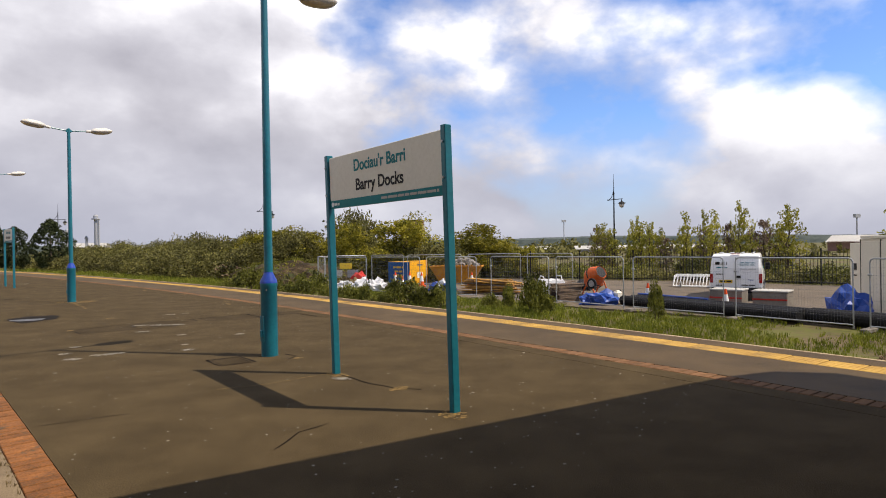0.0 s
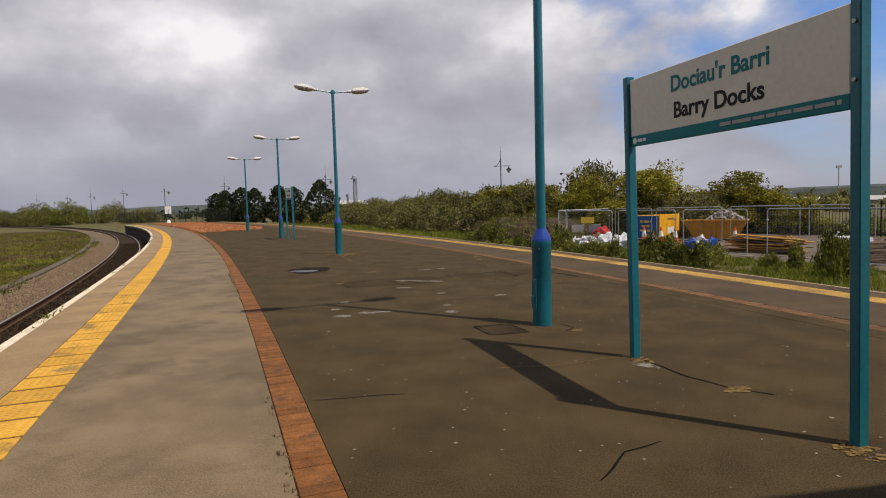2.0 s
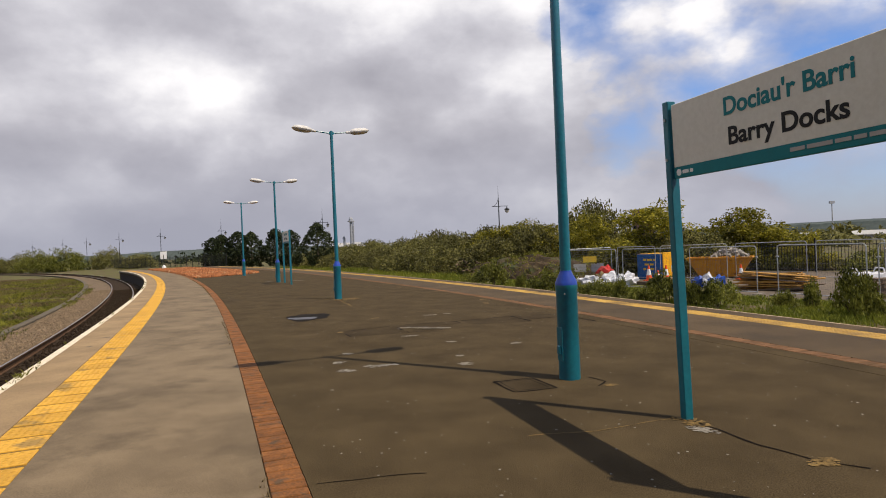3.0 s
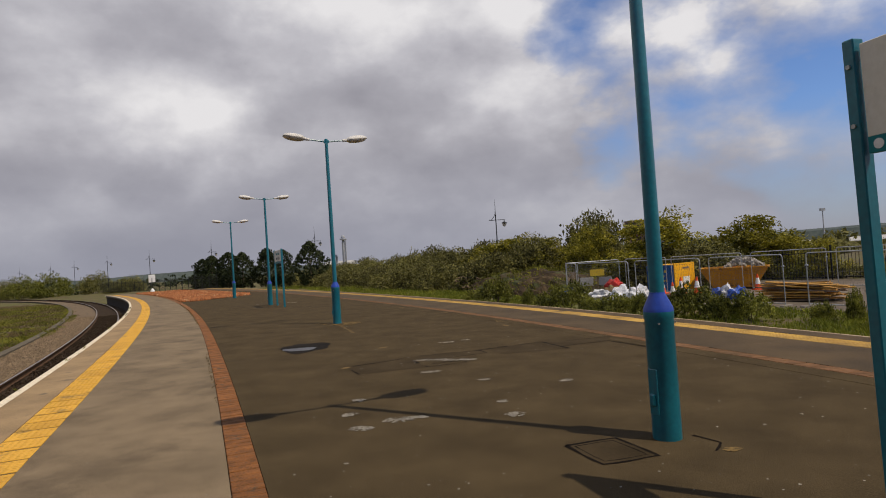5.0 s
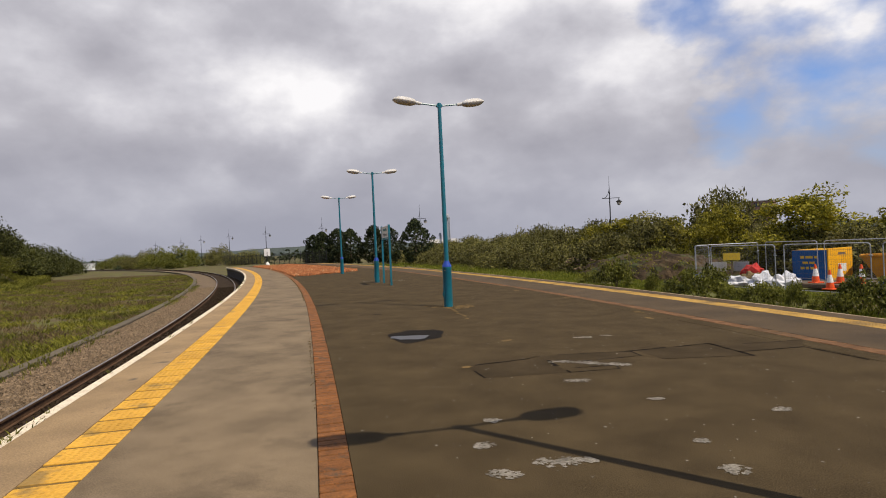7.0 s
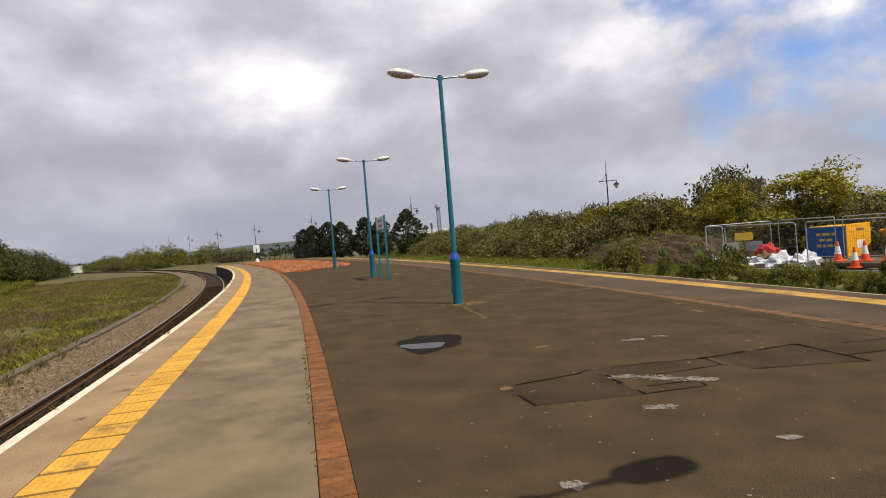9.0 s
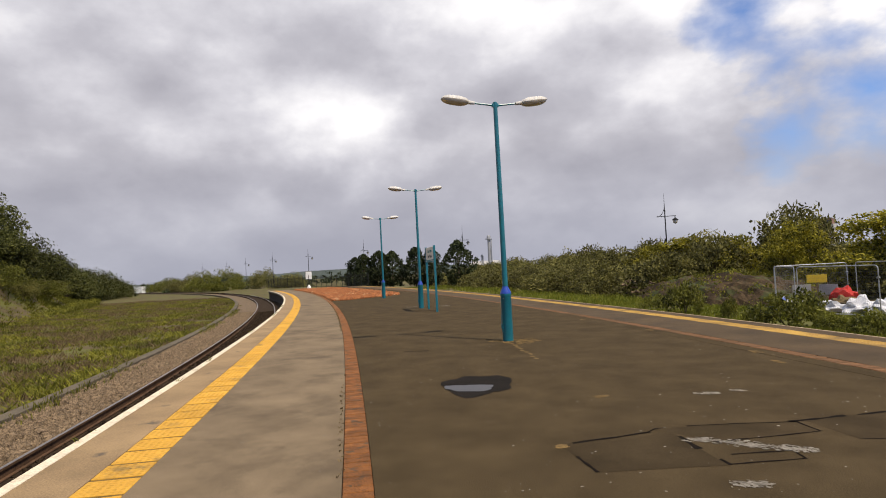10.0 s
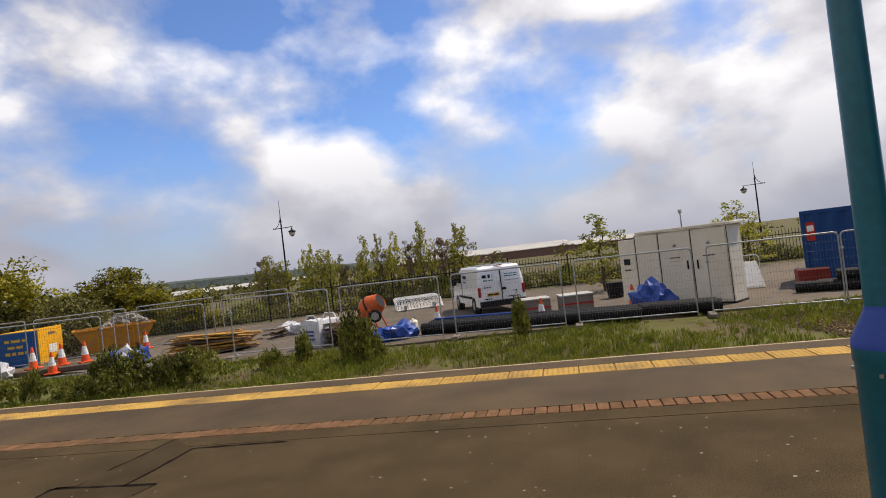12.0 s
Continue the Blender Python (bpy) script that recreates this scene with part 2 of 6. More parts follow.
M_LEAF_B = mat("grey_green_leaf", (0.235, 0.215, 0.058), (0.022, 0.024, 0.008), 0.65, 1.0, 8, 0, rand=0.5, translucent=0.3)
M_LEAF_S = mat("shrub_leaf", (0.23, 0.23, 0.036), (0.030, 0.036, 0.007), 0.6, 1.0, 8, 0, rand=0.5, translucent=0.3)
M_LEAF_F = mat("dark_bank_leaf", (0.11, 0.115, 0.026), (0.015, 0.020, 0.006), 0.65, 1.0, 8, 0, rand=0.5, translucent=0.25)
M_LEAF_C = mat("dark_conifer", (0.045, 0.055, 0.018), (0.012, 0.018, 0.006), 0.7, 1.0, 8, 0, rand=0.4, translucent=0.1)
M_LEAF_D = mat("spring_leaf", (0.42, 0.38, 0.055), (0.15, 0.16, 0.024), 0.6, 1.0, 8, 0, rand=0.5, translucent=0.4)
M_LEAF_P = mat("pinkish_blossom", (0.22, 0.16, 0.12), (0.13, 0.09, 0.065), 0.7, 1.0, 8, 0, rand=0.4, translucent=0.3)
M_BARK = mat("bark", (0.10, 0.075, 0.05), (0.05, 0.037, 0.025), 0.9, 5, 30, 0.5)
M_GALV = mat("galvanised_steel", (0.42, 0.43, 0.43), (0.30, 0.31, 0.31), 0.42, 6, 40, 0.05, metal=0.55)
M_MESHW = mat("dull_wire", (0.20, 0.20, 0.195), (0.14, 0.14, 0.135), 0.6, 6, 40, 0.0)
M_DARKMETAL = mat("black_railing", (0.016, 0.017, 0.017), (0.010, 0.010, 0.010), 0.55, 4, 30, 0.05)
M_VANWHITE = mat("van_white", (0.82, 0.82, 0.80), (0.77, 0.77, 0.75), 0.3, 1.0, 20, 0.0, coat=0.4)
M_PLASTIC_K = mat("black_plastic", (0.012, 0.012, 0.013), (0.007, 0.007, 0.008), 0.62, 4, 30, 0.05)
M_PLASTIC_B = mat("blue_wrap", (0.012, 0.07, 0.36), (0.008, 0.045, 0.25), 0.45, 5, 25, 0.3)
M_WHITEBAG = mat("white_sacking", (0.62, 0.62, 0.63), (0.44, 0.45, 0.48), 0.8, 6, 30, 0.4)
M_ORANGE = mat("orange_paint", (0.62, 0.12, 0.02), (0.50, 0.09, 0.018), 0.5, 5, 30, 0.1, spots=(0.25, 0.12, 0.07), spot_scale=7, spot_at=0.68)
M_SKIP = mat("skip_yellow", (0.58, 0.27, 0.02), (0.42, 0.18, 0.018), 0.55, 3, 30, 0.1, spots=(0.12, 0.06, 0.03), spot_scale=2.5, spot_at=0.6)
M_YELLOWBOX = mat("yellow_board", (0.75, 0.38, 0.015), (0.65, 0.31, 0.013), 0.5, 3, 30, 0.05)
M_BLUEBOX = mat("blue_board", (0.018, 0.105, 0.30), (0.013, 0.085, 0.25), 0.5, 3, 30, 0.05)
M_TIMBER = mat("yellow_timber", (0.46, 0.25, 0.05), (0.25, 0.125, 0.03), 0.8, 4, 40, 0.3, rand=0.3)
M_TIMBER_D = mat("weathered_timber", (0.17, 0.12, 0.08), (0.09, 0.065, 0.045), 0.85, 4, 40, 0.3, rand=0.3)
M_RUBBLE = mat("rubble", (0.42, 0.39, 0.34), (0.27, 0.24, 0.21), 0.9, 6, 30, 0.4, rand=0.35)
M_SOIL = mat("soil", (0.085, 0.056, 0.028), (0.022, 0.015, 0.008), 0.95, 1.2, 12, 0.8, spots=(0.05, 0.06, 0.02), spot_scale=0.7, spot_at=0.52)
M_KIOSK = mat("cream_cabinet", (0.74, 0.69, 0.57), (0.66, 0.61, 0.50), 0.55, 1.2, 30, 0.05, spots=(0.38, 0.33, 0.25), spot_scale=1.2, spot_at=0.66)
M_CONTAINER = mat("blue_container", (0.012, 0.060, 0.20), (0.010, 0.045, 0.16), 0.5, 2, 30, 0.05)
M_RED = mat("red_plastic", (0.45, 0.03, 0.02), (0.35, 0.025, 0.017), 0.5, 5, 30, 0.1)
M_RED_D = mat("dull_red_plastic", (0.20, 0.022, 0.016), (0.14, 0.016, 0.012), 0.6, 5, 30, 0.1)
M_CONE_O = mat("cone_orange", (0.75, 0.10, 0.02), (0.6, 0.075, 0.016), 0.5, 5, 30, 0.05)
M_WHITE = mat("white_plain", (0.72, 0.72, 0.70), (0.62, 0.62, 0.60), 0.5, 4, 30, 0.05)
M_GLASS_D = mat("dark_glass", (0.015, 0.017, 0.02), (0.012, 0.013, 0.015), 0.08, 4, 30, 0.0, coat=0.5)
M_TAIL = mat("tail_lamp_red", (0.35, 0.012, 0.012), (0.28, 0.01, 0.01), 0.25, 4, 30, 0.0, coat=0.5)
M_PLATE = mat("yellow_plate", (0.68, 0.47, 0.03), (0.62, 0.42, 0.03), 0.45, 4, 30, 0.0)
M_TERRA = mat("terracotta_rubble", (0.33, 0.125, 0.045), (0.16, 0.06, 0.025), 0.9, 3, 20, 0.4, spots=(0.40, 0.25, 0.13), spot_scale=0.9, spot_at=0.58, rand=0.45)
M_FARWALL = mat("far_render", (0.33, 0.31, 0.29), (0.24, 0.225, 0.21), 0.9, 0.1, 2, 0.0)
M_FARBRICK = mat("far_brick", (0.24, 0.14, 0.11), (0.17, 0.10, 0.08), 0.9, 0.1, 2, 0.0)
M_FARROOF = mat("far_roof", (0.42, 0.41, 0.38), (0.33, 0.32, 0.30), 0.8, 0.1, 2, 0.0)
M_FARSTEEL = mat("far_steel", (0.36, 0.37, 0.39), (0.26, 0.27, 0.29), 0.6, 0.2, 3, 0.0)
M_HILL = mat("far_wooded_hill", (0.075, 0.09, 0.082), (0.04, 0.052, 0.048), 1.0, 0.012, 0.09, 0.0)
M_WATER = mat("puddle_water", (0.020, 0.018, 0.017), (0.010, 0.009, 0.009), 0.3, 3, 12, 0.03, spec=0.2)
M_DAMP = mat("damp_asphalt", (0.016, 0.013, 0.010), (0.010, 0.008, 0.006), 0.8, 3, 60, 0.3, spec=0.05)
M_TAR = mat("tar_seam", (0.014, 0.011, 0.008), (0.008, 0.006, 0.005), 0.9, 6, 60, 0.3, spec=0.03)
M_SPLASH = mat("pale_residue", (0.27, 0.245, 0.20), (0.10, 0.088, 0.070), 0.9, 9, 45, 0.5)
M_GRAVEL = mat("buff_gravel", (0.24, 0.165, 0.09), (0.10, 0.07, 0.04), 0.95, 8, 30, 0.6, rand=0.4)
M_MOSS = mat("dry_moss", (0.22, 0.14, 0.045), (0.07, 0.048, 0.02), 0.95, 12, 60, 0.6)

# ---- building blocks ----
R2 = math.sqrt(2)


def P(s, u, z=0.0):
    """Platform coordinates (s along it, u across it) to the world."""
    return Vector(((u - s) / R2, (u + s) / R2, z))


def bend(s):
    return -0.0014 * (s - 24) ** 2 if s > 24 else -0.0010 * (s - 24) ** 2


def u_left(s):
    return -0.38 + bend(s)


def u_brick(s):
    return 2.17 + bend(s) * (1.0 if s > 24 else 1.15)


def u_right(s):
    return 11.15 - (0.0027 if s < 27 else 0.0014) * (s - 27) ** 2


def part(name, bm, material, parent=None, label="", smooth=False):
    me = bpy.data.meshes.new(name)
    bm.normal_update()
    bm.to_mesh(me)
    bm.free()
    me.materials.append(material)
    if smooth:
        for f in me.polygons:
            f.use_smooth = True
        me.set_sharp_from_angle(angle=radians(38))
    ob = new(name, me)
    ob.parent = parent
    if label:
        ob["label"] = label
    return ob


def raw(name, verts, faces, material, parent=None):
    """A mesh straight from arrays, for large heaps of small pieces."""
    me = bpy.data.meshes.new(name)
    me.from_pydata([tuple(v) for v in verts], [], [tuple(f) for f in faces])
    me.materials.append(material)
    me.update()
    ob = new(name, me)
    ob.parent = parent
    return ob


def thing(name, m, label, category, group="", kind=""):
    ob = new(name)
    ob.matrix_world = m
    return tagged(ob, label, category, group, kind)


def box(bm, c, size, rz=0.0, bevel=0.0, m=None):
    mm = m if m is not None else pose(*c, 0, 0, rz)
    r = bmesh.ops.create_cube(bm, size=1, matrix=mm @ Matrix.Diagonal((*size, 1)))
    if bevel:
        es = list({e for v in r["verts"] for e in v.link_edges})
        bmesh.ops.bevel(bm, geom=es, offset=bevel, segments=1, affect="EDGES", profile=0.5)
    return bm


def tube(bm, p0, p1, r0, r1=None, seg=10):
    p0, p1 = Vector(p0), Vector(p1)
    d = p1 - p0
    q = d.to_track_quat("Z", "Y").to_matrix().to_4x4()
    bmesh.ops.create_cone(bm, cap_ends=True, segments=seg, radius1=r0, radius2=r0 if r1 is None else r1, depth=d.length, matrix=Matrix.Translation((p0 + p1) / 2) @ q)
    return bm


def pipe_path(bm, pts, r, seg=6):
    for a, b in zip(pts[:-1], pts[1:]):
        tube(bm, a, b, r, r, seg)
    return bm


def boxed(c, size, rz=0.0, bevel=0.0):
    return box(bmesh.new(), c, size, rz, bevel)


def tubed(p0, p1, r0, r1=None, seg=10):
    return tube(bmesh.new(), p0, p1, r0, r1, seg)


def strip(bm, s0, s1, n, ua, ub, z0, z1):
    """A bent band of the platform between two offsets, closed all round."""
    rows = []
    for i in range(n + 1):
        s = s0 + (s1 - s0) * i / n
        rows.append([bm.verts.new(P(s, f(s), z)) for f, z in ((ua, z1), (ub, z1), (ub, z0), (ua, z0))])
    for a, b in zip(rows[:-1], rows[1:]):
        for k in range(4):
            bm.faces.new((a[k], a[(k + 1) % 4], b[(k + 1) % 4], b[k]))
    bm.faces.new(rows[0][::-1])
    bm.faces.new(rows[-1])
    bmesh.ops.recalc_face_normals(bm, faces=bm.faces)
    return bm


def lump(bm, c, r, seed, flat=1.0, rough=0.35, sub=2):
    res = bmesh.ops.create_icosphere(bm, subdivisions=sub, radius=1)
    for v in res["verts"]:
        k = 1 + rough * noise.noise(v.co * 1.7 + Vector((seed * 3.1, seed * 1.7, seed)))
        v.co = Vector((v.co.x * r[0] * k, v.co.y * r[1] * k, max(v.co.z * k, -0.55) * r[2] * flat)) + Vector(c)
    return bm


def rebase(bm, deg):
    bmesh.ops.rotate(bm, verts=bm.verts, cent=(0, 0, 0), matrix=Matrix.Rotation(radians(deg), 3, "Z"))
    return bm


# ---- ground ----
def ground_z(x, y):
    s, u = (y - x) / R2, (x + y) / R2
    d = u - (bend(s) if s > 24 else 0)
    z = -0.95 + 0.05 * noise.noise(Vector((x * 0.3, y * 0.3, 0)))
    if d < -4:
        z = -1.22 + 0.07 * noise.noise(Vector((x * 0.25, y * 0.25, 3)))
        foot = 24 + 0.06 * max(s - 60, 0)
        bank = min(max((-d - foot) / 13, 0), 1)
        if -60 < s < 420:
            z += 11.0 * bank * bank * (3 - 2 * bank) * (1 + 0.3 * noise.noise(Vector((x * 0.02, y * 0.02, 5)))) * (1 if s < 105 else max(0, 1 - (s - 105) / 75))
    elif d < 10:
        z = -1.25
    r = math.hypot(x + 5, y - 15)
    if r > 400:
        z -= 0.004 * (r - 400) * 0.5
    return z


def build_ground():
    radii = [0.0] + [4.0 * 1.062 ** i for i in range(0, 112)]
    n = 200
    verts, faces = [], []
    for r in radii:
        for k in range(n):
            a = 2 * math.pi * k / n
            x, y = -5 + r * math.cos(a), 15 + r * math.sin(a)
            verts.append((x, y, ground_z(x, y)))
    for i in range(len(radii) - 1):
        for k in range(n):
            a, b = i * n + k, i * n + (k + 1) % n
            faces.append((a, a + n, b + n, b))
    ob = raw("ground", verts, faces, M_GROUND)
    for f in ob.data.polygons:
        f.use_smooth = True
    tagged(ob, "rough open ground with patches of grass and soil", "ground", kind="structure")


build_ground()

# ---- platform ----
S0, S1 = -30.0, 92.0
platform = thing("platform", Matrix.Identity(4), "curved island station platform of dark worn asphalt", "platform", kind="structure")


def off(f, d):
    return lambda s: f(s) + d


NSEG = 110
part("asphalt", strip(bmesh.new(), S0, S1, NSEG, off(u_brick, 0.222), off(u_right, -2.66), -0.15, 0.0), M_ASPHALT, platform, "dark patched asphalt")
part("walkway", strip(bmesh.new(), S0, S1, NSEG, off(u_left, 0.985), off(u_brick, -0.003), -0.15, 0.0), M_ASPHALT_B, platform, "smoother grey asphalt walkway")
part("coping", strip(bmesh.new(), S0, S1, NSEG, off(u_left, 0.055), off(u_left, 0.585), -0.15, 0.0), M_COPING, platform, "weathered buff coping")
part("edge_line", strip(bmesh.new(), S0, S1, NSEG, off(u_left, -0.055), off(u_left, 0.06), -0.09, 0.004), M_WHITE_LINE, platform, "worn white edge line")
part("bed", strip(bmesh.new(), S0, S1, NSEG, off(u_left, 0.06), off(u_right, -0.06), -0.4, -0.02), M_SOIL, platform)
part("wall_face", strip(bmesh.new(), S0, S1, NSEG, off(u_left, 0.10), off(u_right, -0.10), -1.4, -0.16), M_WALL, platform, "sooty brick platform wall")
part("nosing", strip(bmesh.new(), S0, S1, NSEG, off(u_left, 0.02), off(u_left, 0.30), -0.22, -0.10), M_CONC, platform)
part("seam_band", strip(bmesh.new(), S0, S1, NSEG, off(u_right, -2.64), off(u_right, -2.36), -0.15, -0.002), M_ASPHALT, platform)
part("right_band", strip(bmesh.new(), S0, S1, NSEG, off(u_right, -2.12), off(u_right, -0.84), -0.15, 0.0), M_ASPHALT_C, platform, "brownish asphalt band")
part("right_coping", strip(bmesh.new(), S0, S1, NSEG, off(u_right, -0.43), off(u_right, -0.06), -0.15, 0.0), M_ASPHALT_C, platform)
part("tile_bed", strip(bmesh.new(), S0, S1, NSEG, off(u_left, 0.587), off(u_left, 0.983), -0.15, -0.006), M_TILEBED, platform)
part("tile_bed", strip(bmesh.new(), S0, S1, NSEG, off(u_right, -0.838), off(u_right, -0.432), -0.15, -0.006), M_TILEBED, platform)
part("right_edge", strip(bmesh.new(), S0, S1, NSEG, off(u_right, -0.055), off(u_right, 0.0), -0.16, 0.002), M_EDGE, platform, "pale worn edge")

# ---- track ----
track = thing("railway_track", Matrix.Identity(4), "single curved railway line on dark oily ballast", "railway track", kind="structure")
T0, T1 = -30.0, 330.0


def rail(bm, d):
    strip(bm, T0, T1, 180, off(u_left, d - 0.07), off(u_left, d + 0.07), -1.075, -1.06)
    strip(bm, T0, T1, 180, off(u_left, d - 0.011), off(u_left, d + 0.011), -1.06, -0.95)
    strip(bm, T0, T1, 180, off(u_left, d - 0.035), off(u_left, d + 0.035), -0.95, -0.919)
    return bm


for d in (-0.75, -2.185):
    r = part("rail", rail(bmesh.new(), d), M_RAIL, track)
    part("rail_head", strip(bmesh.new(), T0, T1, 180, off(u_left, d - 0.028), off(u_left, d + 0.028), -0.919, -0.915), M_RAILTOP, r, "worn shiny running surface")
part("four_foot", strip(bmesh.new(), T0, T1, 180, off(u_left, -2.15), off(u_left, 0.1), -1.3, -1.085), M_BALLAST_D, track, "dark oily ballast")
part("shoulder", strip(bmesh.new(), T0, T1, 180, off(u_left, -4.05), off(u_left, -2.15), -1.4, -1.07), M_BALLAST, track, "brown stone ballast")
part("old_kerb", strip(bmesh.new(), 12, 70, 60, off(u_left, -6.9), off(u_left, -6.7), -1.4, -1.17), M_TROUGH, track, "half-buried concrete kerb")
part("cable_trough", strip(bmesh.new(), T0, T1, 180, off(u_left, -4.42), off(u_left, -4.08), -1.4, -0.985), M_TROUGH, track, "grey concrete cable trough")

# ---- platform lamps ----
def lathe(bm, profile, seg=14, m=None):
    rings = []
    for r, z in profile:
        rings.append([bm.verts.new((m or Matrix()) @ Vector((r * math.cos(2 * math.pi * k / seg), r * math.sin(2 * math.pi * k / seg), z))) for k in range(seg)])
    for a, b in zip(rings[:-1], rings[1:]):
        for k in range(seg):
            bm.faces.new((a[k], a[(k + 1) % seg], b[(k + 1) % seg], b[k]))
    bm.faces.new(rings[0][::-1])
    bm.faces.new(rings[-1])
    return bm


def lantern_half(top):
    """Upper housing or lower bowl of a long flat lantern lying along x, from its neck at 0 to its tip at 0.58."""
    bm = bmesh.new()
    rows = []
    for i in range(13):
        t = i / 12
        w = 0.125 * max(0.0, 1 - abs(2 * t - 1.05) ** 3.2) ** 0.5 + 0.022
        h = (0.088 if top else -0.085) * max(0.0, 1 - abs(2 * t - 1.0) ** 2.6) ** 0.6 + (0.012 if top else -0.008)
        rows.append([bm.verts.new((t * 0.58, w * math.cos(a), h * math.sin(a))) for a in [math.pi * k / 10 for k in range(11)]])
    for a, b in zip(rows[:-1], rows[1:]):
        for k in range(10):
            bm.faces.new((a[k], a[k + 1], b[k + 1], b[k]))
        bm.faces.new((a[0], b[0], b[-1], a[-1]))
    bm.faces.new(rows[0])
    bm.faces.new(rows[-1][::-1])
    bmesh.ops.recalc_face_normals(bm, faces=bm.faces)
    return bm


def platform_lamp():
    ob = thing("platform_lamp", Matrix(), "teal steel twin-arm platform lamp post with blue collar", "lamp post", "lamps along the platform")
    part("base_column", lathe(bmesh.new(), [(0.107, 0.0), (0.107, 0.90), (0.112, 0.91), (0.112, 0.955)], 20), M_TEAL, ob, smooth=True)
    part("collar", lathe(bmesh.new(), [(0.112, 0.955), (0.108, 0.985), (0.060, 1.085), (0.058, 1.10)], 20), M_BLUE, ob, "bright blue tapered collar", True)
    part("pole", lathe(bmesh.new(), [(0.056, 1.095), (0.050, 2.8), (0.043, 4.80), (0.046, 4.80), (0.046, 4.86), (0.02, 4.875)], 16), M_TEAL, ob, "", True)
    bm = boxed((-0.103, 0, 0.36), (0.012, 0.09, 0.34), 0, 0.004)
    box(bm, (-0.115, 0.0, 0.30), (0.03, 0.05, 0.09), 0, 0.008)
    part("service_door", bm, M_TEAL, ob)
    for k in range(4):
        part("screw", boxed((0.113 * math.cos(k * 1.57 + 0.8), 0.113 * math.sin(k * 1.57 + 0.8), 0.87), (0.012, 0.012, 0.012), 45), M_GALV, ob)
    for side in (1, -1):
        arm = part("arm", tubed((0.03 * side, 0, 4.80), (0.47 * side, 0, 4.845), 0.021, 0.019, 8), M_TEAL, ob)
        part("bracket", boxed((0.045 * side, 0, 4.80), (0.05, 0.06, 0.07), 0, 0.006), M_TEAL, arm)
        turn = Matrix.Translation((0.46 * side, 0, 4.845)) @ Matrix.Rotation(0 if side > 0 else math.pi, 4, "Z") @ Matrix.Rotation(radians(-7), 4, "Y")
        bm = tubed((-0.02, 0, 0), (0.11, 0, 0), 0.034, 0.042, 10)
        bm.transform(turn)
        neck = part("lantern_neck", bm, M_LANTERN, ob)
        for name, top, m_ in (("lantern_housing", True, M_LANTERN), ("lantern_bowl", False, M_LENS)):
            bm = lantern_half(top)
            bm.transform(turn @ Matrix.Translation((0.09, 0, 0)))
            part(name, bm, m_, ob, "weathered pale grey housing" if top else "clouded lens bowl", True)
    return ob


LAMPS = [(9.156, 5.006), (21.3, 5.43), (33.9, 5.42), (46.2, 4.85)]
lamp = platform_lamp()
lamp.matrix_world = pose(*P(*LAMPS[0]), 0, 0, 46)
for s, u in LAMPS[1:]:
    copy_thing(lamp, pose(*P(s, u), 0, 0, 46 + 0.16 * (s - 9) * 1.0))


# ---- station name signs ----
def letters(body, size, width, material, parent, m, label=""):
    cu = bpy.data.curves.new("lettering", "FONT")
    cu.body, cu.size, cu.align_x, cu.extrude, cu.offset = body, size, "CENTER", 0.001, 0.0038
    tmp = bpy.data.objects.new("lettering", cu)
    scene.collection.objects.link(tmp)
    me = bpy.data.meshes.new_from_object(tmp.evaluated_get(bpy.context.evaluated_depsgraph_get()))
    bpy.data.objects.remove(tmp)
    xs = [v.co.x for v in me.vertices]
    k = width / (max(xs) - min(xs))
    mid = (max(xs) + min(xs)) / 2
    for v in me.vertices:
        v.co.x = (v.co.x - mid) * k
    me.transform(m)
    me.materials.clear()
    me.materials.append(material)
    ob = new("lettering", me)
    ob.parent = parent
    if label:
        ob["label"] = label
    return ob


def bars(parent, y, z, x0, x1, h, n, material, name="small_print"):
    """A line of writing too small or not to be lettered, as plain bars."""
    rnd = random.Random(int(abs(x0 * 1000 + z * 77)))
    x = x0
    while x < x1 - 0.02:
        w = min(rnd.uniform(0.5, 1.5) * (x1 - x0) / n, x1 - x)
        part(name, boxed((x + w / 2, y, z), (w, 0.002, h * rnd.uniform(0.85, 1.0))), material, parent)
        x += w + h * 0.55


